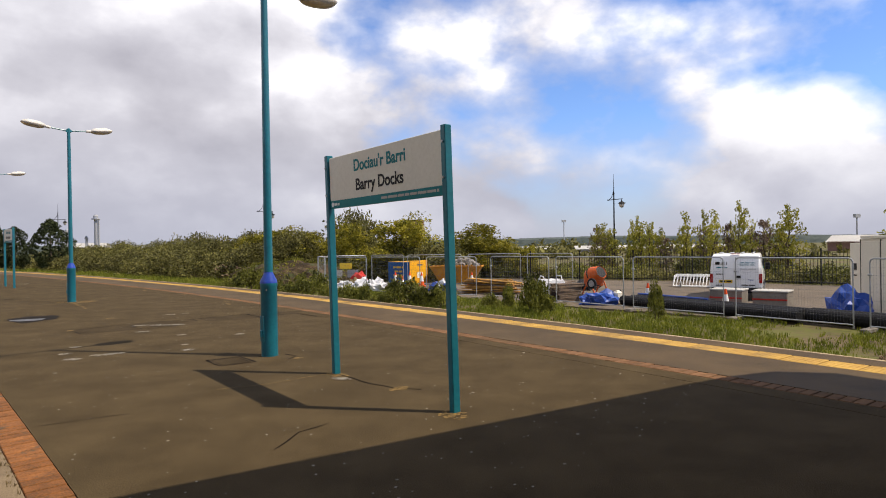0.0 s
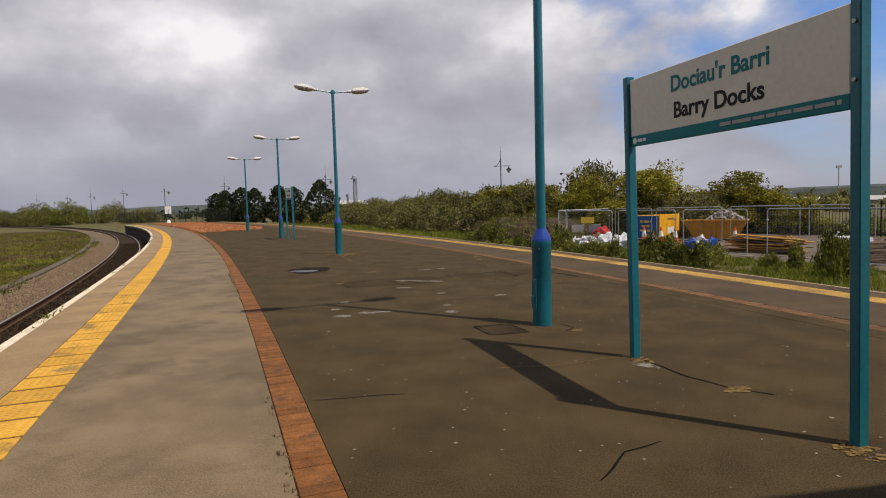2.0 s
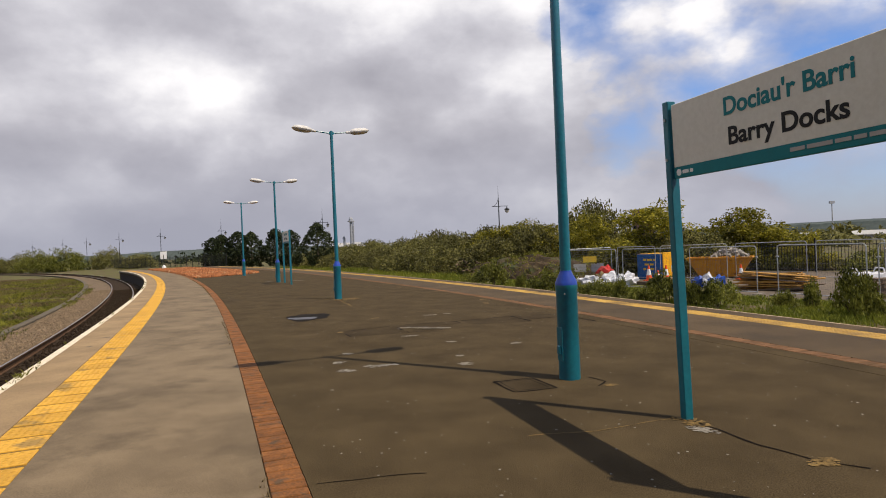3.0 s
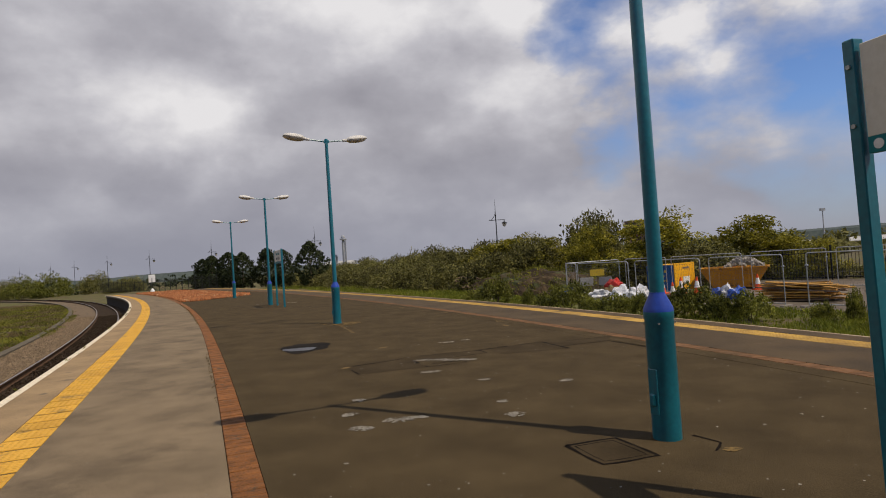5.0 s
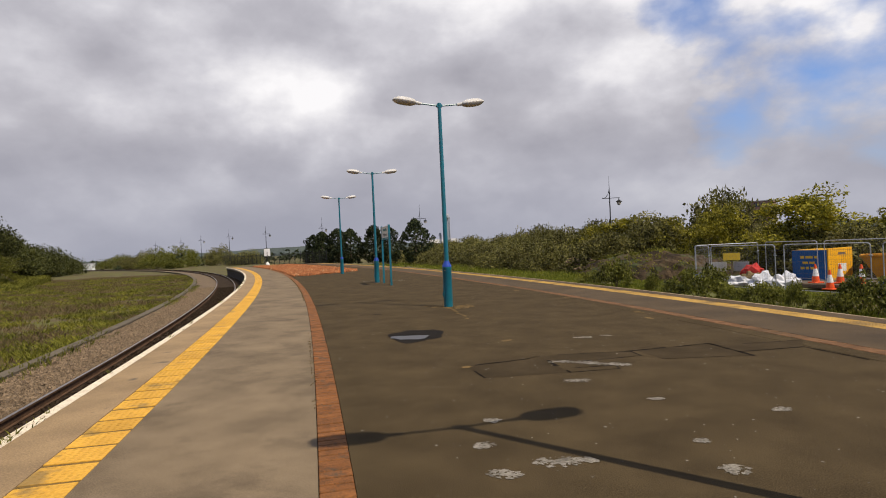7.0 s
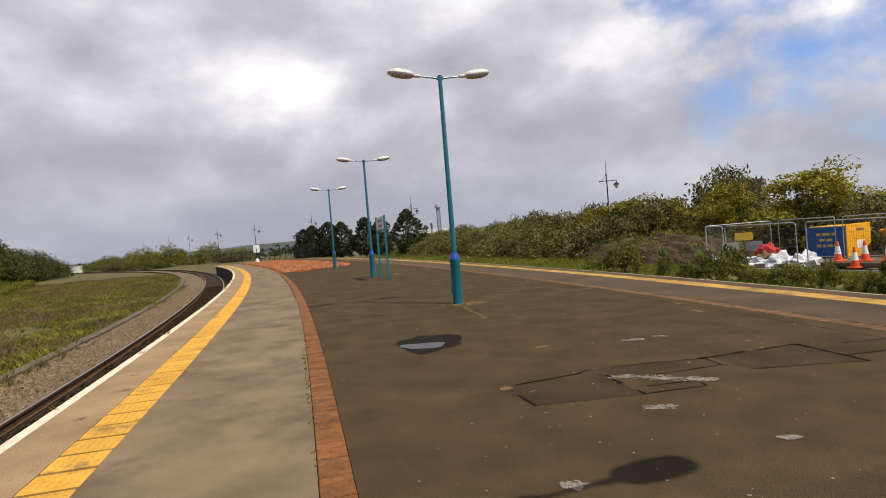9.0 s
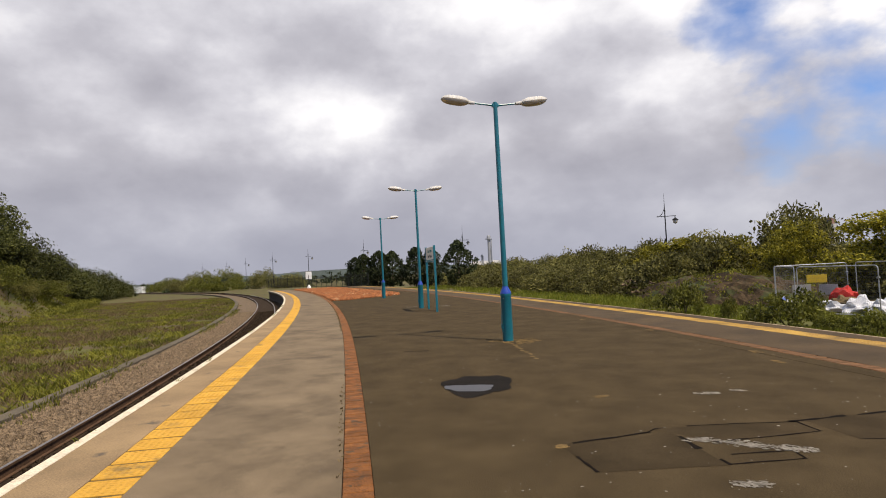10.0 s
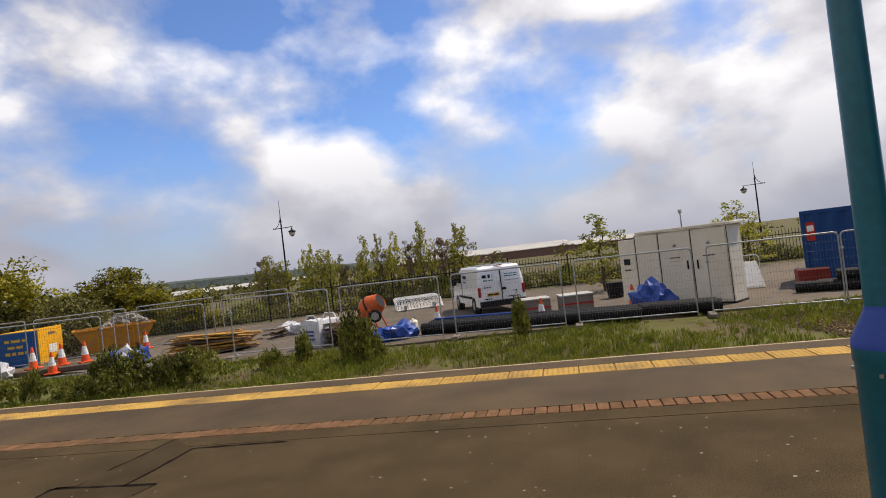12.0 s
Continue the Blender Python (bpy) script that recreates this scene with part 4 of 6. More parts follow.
tagged(bpy.data.objects["gravel_bed"], "buff gravel bed in the grass", "gravel", kind="structure")

# ---- yard ----
bm = bmesh.new()
strip(bm, -34, 33, 24, lambda s: 20.0 if s < 21 else 20.0 + (s - 21) * 0.35, lambda s: 36.4 - 0.25 * max(s - 16, 0), -1.2, -0.885)
tagged(part("yard", bm, M_YARD), "dusty tarmac builders' yard behind the platform", "yard", kind="structure")
YZ = -0.885


def railing(pts, z, h=1.75, gap=0.16):
    ob = thing("railing_fence", Matrix(), "dark steel vertical bar railing with pointed tops", "railing", kind="structure")
    for a, b in zip(pts[:-1], pts[1:]):
        a, b = Vector((*a, z)), Vector((*b, z))
        n = max(2, int((b - a).length / 2.75))
        for k in range(n):
            p, q = a.lerp(b, k / n), a.lerp(b, (k + 1) / n)
            d = (q - p).normalized()
            rz = math.degrees(math.atan2(d.y, d.x))
            part("post", boxed(p + Vector((0, 0, h * 0.55)), (0.07, 0.07, h * 1.1), rz), M_DARKMETAL, ob)
            bm = bmesh.new()
            for hz in (0.18, h - 0.25):
                c = (p + q) / 2 + Vector((0, 0, hz))
                box(bm, c, ((q - p).length, 0.03, 0.045), rz)
            m = int((q - p).length / gap)
            for j in range(1, m):
                c = p.lerp(q, j / m)
                tube(bm, c + Vector((0, 0, 0.1)), c + Vector((0, 0, h - 0.06)), 0.014, 0.014, 5)
                tube(bm, c + Vector((0, 0, h - 0.06)), c + Vector((0, 0, h + 0.06)), 0.016, 0.002, 5)
            part("bar_panel", bm, M_DARKMETAL, ob)
    return ob


railing([P(-26, 36.2)[:2], P(4, 36.4)[:2], P(17, 36.0)[:2], P(30, 32.5)[:2]], -0.93)
railing([P(96, 6.5)[:2], P(118, -0.6)[:2], P(158, -14.5)[:2]], -0.4, 2.0, 0.30)
fence_run([(-8.5, 37.8), (-7.4, 34.7), (-4.6, 32.6), (-1.75, 30.5), (0.82, 28.79)], -0.95)
fence_run([(-8.5, 38.0), (-5.6, 40.0), (-3.2, 38.1), (0.4, 37.6), (3.8, 37.0), (6.2, 34.4)], -0.95)


# ---- street lamps ----
def street_lamp(h=7.5):
    ob = thing("street_lamp", Matrix(), "black heritage street lamp with spire and hanging lantern", "street lamp", "heritage street lamps")
    part("pole", lathe(bmesh.new(), [(0.13, 0), (0.13, 0.9), (0.085, 1.0), (0.07, 1.1), (0.055, 3.5), (0.045, 6.0), (0.06, 6.02), (0.06, 6.08), (0.03, 6.15), (0.008, 7.5)], 10), M_DARKMETAL, ob)
    part("cross_arm", tubed((-0.62, 0, 5.62), (0.88, 0, 5.62), 0.026, 0.026, 6), M_DARKMETAL, ob)
    bm = bmesh.new()
    pipe_path(bm, [(-0.62 + 0.62 * math.sin(a), 0, 5.62 + 0.95 * (1 - math.cos(a))) for a in [i * math.pi / 16 for i in range(9)]], 0.022, 5)
    part("scroll", bm, M_DARKMETAL, ob)
    part("finial", lathe(bmesh.new(), [(0.01, 5.58), (0.05, 5.62), (0.01, 5.70)], 8, Matrix.Translation((-0.62, 0, 0))), M_DARKMETAL, ob)
    lan = part("lantern", lathe(bmesh.new(), [(0.03, 5.58), (0.05, 5.45), (0.26, 5.32), (0.27, 5.28), (0.24, 5.27)], 10, Matrix.Translation((0.80, 0, 0))), M_DARKMETAL, ob)
    part("lantern_glass", lathe(bmesh.new(), [(0.20, 5.27), (0.17, 5.08), (0.05, 4.98)], 10, Matrix.Translation((0.80, 0, 0))), M_LENS, lan)
    return ob


sl = street_lamp()
place(sl, [(11.35, 46.5, -1.0, -62, 1, 1.0), (-19.05, 61.4, -0.9, 18, 1, 1.07), (-56.6, 87.3, -0.9, 30, 1.05, 1.24), (-95, 106.6, -0.8, 35, 1.1, 1.34), (-99, 94.1, 0.4, 45, 1.0, 0.95), (-127.6, 108.4, 0.4, 45, 1.0, 1.06), (-163.6, 127.4, 0, 45, 1.1, 1.2), (-199.5, 146.1, 0, 45, 1.1, 1.3), (-246, 166.7, 0, 45, 1.1, 1.38), (40.6, 29.1, -0.95, 120, 1.0, 0.90)])


# ---- far things ----
def far_box(name, c, size, rz, material, label, category, windows=None):
    ob = thing(name, pose(*c, 0, 0, rz), label, category)
    part("wall", boxed((0, 0, size[2] / 2), size), material, ob)
    part("roof", boxed((0, 0, size[2] + 0.15), (size[0] + 0.3, size[1] + 0.3, 0.3)), M_FARROOF, ob)
    if windows:
        nx, nz = windows
        for side in (-1, 1):
            for i in range(nx):
                for k in range(nz):
                    part("window", boxed(((i + 0.5) / nx * size[0] - size[0] / 2, side * size[1] / 2, (k + 0.55) / nz * size[2]), (size[0] / nx * 0.55, 0.12, size[2] / nz * 0.45)), M_GLASS_D, ob)
    return ob


far_box("tower_block", (-20.5, 306.5, -6), (10.5, 9, 20.6), -6, M_FARBRICK, "distant brown brick tower block", "building", (4, 6))
part("end_wall", boxed((5.2, 0, 9), (1.2, 9.1, 18.6)), M_FARROOF, bpy.data.objects["tower_block"])


def shed(c, size, rz, label, wall=M_FARWALL):
    ob = thing("warehouse", pose(*c, 0, 0, rz), label, "building", "far sheds")
    w, d, h = size
    part("wall", boxed((0, 0, h * 0.4), (w, d, h * 0.8)), wall, ob)
    bm = bmesh.new()
    v = [bm.verts.new(p) for p in ((-w / 2 - 0.4, -d / 2 - 0.4, h * 0.78), (w / 2 + 0.4, -d / 2 - 0.4, h * 0.78), (w / 2 + 0.4, d / 2 + 0.4, h * 0.78), (-w / 2 - 0.4, d / 2 + 0.4, h * 0.78), (-w / 2 - 0.4, 0, h), (w / 2 + 0.4, 0, h))]
    for q in ((0, 1, 5, 4), (2, 3, 4, 5), (0, 4, 3), (1, 2, 5), (0, 3, 2, 1)):
        bm.faces.new([v[i] for i in q])
    part("roof", bm, M_FARROOF, ob)
    return ob


shed((104, 128, -4.3), (44, 22, 6.8), -38, "long pale-roofed dockside warehouse", M_FARBRICK)
shed((60, 190, -4), (44, 16, 4.9), -8, "long low pale-roofed depot shed")
shed((24, 230, -4), (24, 12, 4.8), 0, "long low pale-roofed depot shed")
shed((150, 120, -4), (60, 26, 6), -55, "long low pale-roofed depot shed", M_FARBRICK)
shed((-150, 250, -3), (12, 10, 8), 15, "pale works building among chimneys")
shed((-118, 262, -3), (10, 8, 7.4), 15, "low works building behind a hedge")


def chimney(x, y, h, r, label="tall pale steel works chimney"):
    ob = thing("works_chimney", pose(x, y, -3), label, "chimney", "works chimneys")
    part("flue", lathe(bmesh.new(), [(r, 0), (r * 0.8, h * 0.9), (r * 1.15, h * 0.92), (r * 1.15, h * 0.97), (r * 0.7, h)], 10), M_FARSTEEL, ob)
    part("gantry", lathe(bmesh.new(), [(r * 2.0, h * 0.90), (r * 2.0, h * 0.92)], 8), M_FARSTEEL, ob)
    part("ladder", boxed((r * 1.5, 0, h * 0.45), (r * 0.5, r * 0.5, h * 0.9)), M_FARSTEEL, ob)


chimney(-136, 230, 18.5, 0.75)
chimney(-146, 228, 13, 0.5)
chimney(-150, 228, 11.5, 0.5)
chimney(-141, 232, 10.5, 0.4)


def mast(x, y, h):
    ob = thing("floodlight_mast", pose(x, y, -3), "tall slim floodlight mast with lamp cluster", "mast", "floodlight masts")
    part("pole", tubed((0, 0, 0), (0, 0, h), 0.35, 0.2, 8), M_FARSTEEL, ob)
    part("head", boxed((0, 0, h), (2.2, 1.0, 1.2), 20), M_FARSTEEL, ob)


mast(136, 208, 12.5)
mast(60, 330, 17)
mast(200, 125, 11)
hut = thing("trackside_hut", pose(-233, 131, -1.5, 0, 0, 30), "small white trackside hut by the line", "hut")
part("body", boxed((0, 0, 1.4), (3.2, 2.4, 2.8), 0, 0.05), M_WHITE, hut)
part("roof", boxed((0, 0, 2.9), (3.5, 2.7, 0.2), 0, 0.03), M_FARROOF, hut)
nb = thing("notice_post", pose(-63.5, 61.5, 0, 0, 0, 45), "white notice board on a slim post", "sign")
part("post", boxed((0, 0, 0.9), (0.08, 0.08, 1.8)), M_DARKMETAL, nb)
part("board", boxed((0, 0, 1.75), (0.75, 0.05, 0.95), 0, 0.01), M_WHITE, nb)
part("foot", lathe(bmesh.new(), [(0.28, 0), (0.22, 0.3), (0.06, 0.55)], 8), M_WHITE, nb)


def ridge(name, bearing0, bearing1, dist, h0, h1, seed, label, base=-14):
    """A far wooded ridge as a solid sweep of hillside."""
    bm = bmesh.new()
    prev = None
    n = 120
    for i in range(n + 1):
        t = i / n
        b = radians(bearing0 + (bearing1 - bearing0) * t)
        env = math.sin(math.pi * t) ** 0.5
        hh = (h0 + (h1 - h0) * t) * env * (1 + 0.22 * noise.noise(Vector((t * 7, seed, 0)))) + 1.2 * noise.noise(Vector((t * 90, seed, 2)))
        d = Vector((math.sin(b), math.cos(b), 0))
        row = [bm.verts.new(d * dist + Vector((0, 0, base))), bm.verts.new(d * dist * 1.02 + Vector((0, 0, hh * 0.75))), bm.verts.new(d * dist * 1.06 + Vector((0, 0, hh))), bm.verts.new(d * dist * 1.3 + Vector((0, 0, base)))]
        if prev:
            for k in range(3):
                bm.faces.new((prev[k], row[k], row[k + 1], prev[k + 1]))
        prev = row
    return tagged(part(name, bm, M_HILL, None, "", True), label, "hill", kind="structure")


ridge("hill", -12, 62, 1500, 30, 4, 1, "low wooded hills on the horizon")
ridge("hill", -62, -30, 1700, 12, 30, 2, "low wooded hills on the horizon")
ridge("hill", -100, -52, 900, 14, 3, 3, "low wooded hills on the horizon")

# ---- canopy behind the start of the walk, whose shadow falls across the asphalt ----
can = thing("station_canopy", pose(0.43, 4.97, 0, 0, 0, math.degrees(math.atan2(0.522, 0.853))), "flat station canopy on steel posts", "canopy")
bm = bmesh.new()
outline = [(-7.0, 0.0), (5.5, 0.0), (6.2, -0.12), (6.55, -0.45), (6.62, -1.1), (6.62, -5.2), (-7.0, -5.2)]
lo = [bm.verts.new((x, y, 4.0)) for x, y in outline]
hi = [bm.verts.new((x, y, 4.18)) for x, y in outline]
bm.faces.new(lo[::-1])
bm.faces.new(hi)
for i in range(len(lo)):
    j = (i + 1) % len(lo)
    bm.faces.new((lo[i], lo[j], hi[j], hi[i]))
part("roof", bm, M_FARSTEEL, can)
for x in (0.5, 5.8):
    part("post", boxed((x, -4.9, 2.0), (0.16, 0.16, 4.0), 0, 0.01), M_TEAL, can)
part("back_wall", boxed((0, -5.15, 2.0), (13.0, 0.2, 4.0)), M_FARBRICK, can)


# ---- marks on the asphalt ----
marks = thing("surface_marks", Matrix(), "tar seams, stains and pale spots on worn asphalt", "stain", kind="structure")


def blot(c, rx, ry, rot, seed, material, z=0.004, name="stain", ragged=0.35, n=40):
    bm = bmesh.new()
    vs = []
    for k in range(n):
        a = 2 * math.pi * k / n
        q = 1 + ragged * noise.noise(Vector((math.cos(a) * 1.6, math.sin(a) * 1.6, seed * 2.3))) + ragged * 0.5 * noise.noise(Vector((math.cos(a) * 5, math.sin(a) * 5, seed)))
        x, y = rx * q * math.cos(a), ry * q * math.sin(a)
        vs.append(bm.verts.new((c[0] + x * math.cos(rot) - y * math.sin(rot), c[1] + x * math.sin(rot) + y * math.cos(rot), z)))
    bm.faces.new(vs)
    return part(name, bm, material, marks)


def seam(pts, w=0.022, material=None, z=0.003):
    bm = bmesh.new()
    fine = []
    for a, b in zip(pts[:-1], pts[1:]):
        a, b = Vector((*a, 0)), Vector((*b, 0))
        n = max(2, int((b - a).length / 0.10))
        fine += [a.lerp(b, k / n) for k in range(n)]
    fine.append(Vector((*pts[-1], 0)))
    fine = [p + Vector((noise.noise(p * 3) * 0.025, noise.noise(p * 3 + Vector((9, 0, 0))) * 0.025, 0)) for p in fine]
    rows = []
    for k, p in enumerate(fine):
        d = (fine[min(k + 1, len(fine) - 1)] - fine[max(k - 1, 0)]).normalized()
        nrm = Vector((-d.y, d.x, 0)) * w * 1.15 * (0.75 + 0.8 * noise.noise(p * 7))
        rows.append((bm.verts.new(p + nrm + Vector((0, 0, z))), bm.verts.new(p - nrm + Vector((0, 0, z)))))
    for a, b in zip(rows[:-1], rows[1:]):
        if len(rows) < 8 or noise.noise(a[0].co * 2.3) > -0.42:
            bm.faces.new((a[0], a[1], b[1], b[0]))
    bmesh.ops.recalc_face_normals(bm, faces=bm.faces)
    return part("seam", bm, material or M_TAR, marks)


def cluster(c, rx, ry, rot, seed, material):
    """A broken, flaked stain: many small ragged flecks in one patch."""
    rng = np.random.default_rng(seed)
    v, f = [], []
    for k in range(int(70 + 2200 * rx * ry)):
        a, q = rng.random() * 6.283, rng.random() ** 0.65
        x, y = rx * 1.05 * q * math.cos(a), ry * 1.3 * q * math.sin(a)
        px, py = c[0] + x * math.cos(rot) - y * math.sin(rot), c[1] + x * math.sin(rot) + y * math.cos(rot)
        r = 0.004 + 0.016 * rng.random() ** 2
        i = len(v)
        for e in range(6):
            b = e * 1.047 + rng.random() * 0.6
            w = r * rng.uniform(0.5, 1.4)
            v.append((px + w * 1.5 * math.cos(b), py + w * math.sin(b), 0.0035 + 0.00002 * k))
        f.append(tuple(range(i, i + 6)))
    return tagged(raw("fleck_patch", v, f, material, marks), kind="stuff")


seam([(-7.36, 12.78), (-6.82, 13.44), (-6.66, 13.50)])
seam([(-7.35, 12.78), (-6.86, 12.28)], 0.018)
seam([(-6.66, 13.50), (-6.28, 13.05), (-6.10, 12.82)], 0.026)
seam([(-6.84, 13.42), (-6.82, 13.56), (-6.68, 13.70), (-6.35, 13.93), (-5.79, 14.27)], 0.012)
seam([(-5.79, 14.27), (-5.60, 14.02), (-6.28, 13.36)], 0.012)
seam([(-6.22, 13.03), (-5.76, 13.36), (-5.66, 13.20), (-6.10, 12.84)], 0.012)
seam([(-5.85, 14.25), (-5.75, 14.34), (-4.99, 15.09)], 0.024)
seam([(-4.99, 15.09), (-4.40, 14.37)], 0.022)
seam([(-4.99, 15.09), (-4.85, 14.97), (-3.92, 15.66)], 0.012)
seam([(-4.59, 14.58), (-3.92, 15.12), (-3.3, 14.45)], 0.018)
seam([(-4.40, 14.37), (-5.34, 13.89)], 0.008)
seam([(-3.65, 9.70), (-3.33, 9.34), (-2.98, 9.58), (-3.30, 9.94), (-3.65, 9.70)], 0.018)
seam([(-3.58, 9.69), (-3.33, 9.41), (-3.06, 9.59), (-3.31, 9.87), (-3.58, 9.69)], 0.008)
seam([(-2.75, 10.1), (-2.58, 9.95), (-2.62, 9.75)], 0.012)
seam([(-1.86, 8.86), (-1.62, 8.58), (-1.39, 8.29), (-1.08, 8.07), (-0.85, 8.02)], 0.012)
seam([(-1.95, 8.78), (-2.45, 8.35), (-2.9, 8.1)], 0.006, M_MOSS)
seam([(-3.89, 6.9), (-3.6, 7.1), (-3.31, 7.25)], 0.006)
seam([(-1.78, 6.3), (-1.74, 6.45), (-1.70, 6.69), (-1.53, 6.91)], 0.008)
seam([(-13.3, 19.5), (-12.2, 20.2), (-11.0, 20.8)], 0.012)
seam([(-12.4, 17.0), (-12.0, 17.25)], 0.04)
seam([(-16.5, 25.6), (-17.8, 26.4), (-20.4, 26.8)], 0.03)
for k, (c, rx, ry, rot, m_) in enumerate([
        ((-6.04, 13.40), 0.40, 0.075, 0.05, M_SPLASH), ((-6.40, 13.38), 0.14, 0.05, 0.5, M_SPLASH), ((-5.72, 13.42), 0.14, 0.06, 0.1, M_SPLASH),
        ((-5.27, 10.23), 0.15, 0.07, 0.6, M_SPLASH), ((-5.12, 10.34), 0.07, 0.04, 0.2, M_SPLASH), ((-4.26, 10.53), 0.09, 0.06, 0.5, M_SPLASH),
        ((-5.50, 9.90), 0.10, 0.06, 0.2, M_SPLASH), ((-5.86, 10.33), 0.08, 0.06, 1.1, M_SPLASH), ((-6.08, 10.90), 0.07, 0.05, 0.4, M_SPLASH),
        ((-4.50, 11.02), 0.05, 0.04, 0.2, M_SPLASH), ((-4.05, 12.05), 0.09, 0.05, 0.9, M_SPLASH), ((-5.03, 12.04), 0.06, 0.03, 0.3, M_SPLASH),
        ((-5.90, 12.50), 0.12, 0.06, 0.4, M_SPLASH), ((-6.72, 15.19), 0.14, 0.05, 0.5, M_SPLASH), ((-6.45, 15.45), 0.08, 0.03, 0.2, M_SPLASH), ((-7.72, 14.64), 0.09, 0.05, 0.9, M_MOSS),
        ((-7.33, 12.74), 0.06, 0.04, 0.9, M_MOSS), ((-1.06, 8.06), 0.10, 0.05, 0.6, M_MOSS), ((-2.50, 9.80), 0.05, 0.03, 0.6, M_MOSS),
        ((-0.53, 7.12), 0.16, 0.08, 2.2, M_MOSS), ((-1.80, 8.74), 0.15, 0.07, 2.4, M_MOSS), ((-1.72, 8.55), 0.12, 0.05, 2.6, M_SPLASH)]):
    if m_ is M_SPLASH and rx > 0.055:
        blot(c, rx * 0.5, ry * 0.55, rot, k + 200, m_, 0.0032 + 0.00002 * k, "residue", 1.1, 64)
    cluster(c, rx, ry, rot, k + 1, m_)
blot((-9.38, 14.72), 0.66, 0.46, 2.18, 51, M_DAMP, 0.0042, "damp_ring", 0.35)
blot((-9.36, 14.50), 0.36, 0.22, 0.35, 52, M_WATER, 0.0075, "puddle", 0.4)
for k in range(22):
    a = rnd.uniform(0, 6.28)
    cluster((-11.2 + 0.25 * math.cos(a) + rnd.uniform(-0.55, 0.55), 18.85 + 0.16 * math.sin(a) + rnd.uniform(-0.1, 0.25)), rnd.uniform(0.10, 0.32), rnd.uniform(0.04, 0.07), a * 0.3 + 0.6, 70 + k, M_MOSS)
for k in range(9):
    cluster((-10.9 + 0.16 * k, 18.45 - 0.19 * k + rnd.uniform(-0.05, 0.05)), rnd.uniform(0.04, 0.10), 0.025, 2.3, 90 + k, M_MOSS)
for k in range(8):
    blot(P(34.2 + rnd.uniform(-0.8, 1.2), 5.5 + rnd.uniform(-0.6, 1.2))[:2], rnd.uniform(0.15, 0.4), 0.06, 0.8, 110 + k, M_SPLASH if k % 2 else M_DAMP, 0.004 + 0.0005 * k)
for k in range(5):
    s = rnd.uniform(16, 44)
    cluster(P(s, u_right(s) - 2.5 + rnd.uniform(-0.5, 0.3))[:2], rnd.uniform(0.05, 0.22), rnd.uniform(0.02, 0.05), 2.36 + rnd.uniform(-0.3, 0.3), 140 + k, M_MOSS)


def specks(n, seed):
    rng = np.random.default_rng(seed)
    v, f = [], []
    for k in range(n):
        s = 4 + 30 * rng.random() ** 1.3
        u = rng.uniform(u_brick(s) + 0.3, u_right(s) - 2.7) if k % 5 else rng.uniform(u_left(s) + 1.0, u_right(s) - 0.9)
        p = P(s, u, 0.003)
        r = 0.0085 * rng.uniform(0.45, 1.0) ** 2 * (2.3 if k % 9 == 0 else 1.5)
        i = len(v)
        for a in range(5):
            v.append((p.x + r * math.cos(a * 1.257 + k) * rng.uniform(0.6, 1.3), p.y + r * math.sin(a * 1.257 + k) * rng.uniform(0.6, 1.3), p.z))
        f.append(tuple(range(i, i + 5)))
    return tagged(raw("pale_specks", v, f, M_SPLASH), "small pale specks trodden into asphalt", "litter", kind="stuff")


def patch(pts, z=0.0022):
    bm = bmesh.new()
    bm.faces.new([bm.verts.new((x, y, z)) for x, y in pts])
    bm.normal_update()
    if bm.faces[:][0].normal.z < 0:
        bmesh.ops.reverse_faces(bm, faces=bm.faces[:])
    return part("patch", bm, M_ASPHALT_P, marks, "darker patched asphalt")


patch([(-7.36, 12.78), (-6.66, 13.50), (-6.10, 12.82), (-6.86, 12.28)])
patch([(-6.82, 13.56), (-6.35, 13.93), (-5.79, 14.27), (-5.60, 14.02), (-6.28, 13.36), (-6.66, 13.50)], 0.0018)
patch([(-5.75, 14.34), (-4.99, 15.09), (-4.40, 14.37), (-5.34, 13.89)], 0.0016)
patch([(-4.85, 14.97), (-3.92, 15.66), (-3.92, 15.12), (-4.59, 14.58)], 0.0020)
patch([(-3.65, 9.70), (-3.33, 9.34), (-2.98, 9.58), (-3.30, 9.94)])
specks(1700, 8)


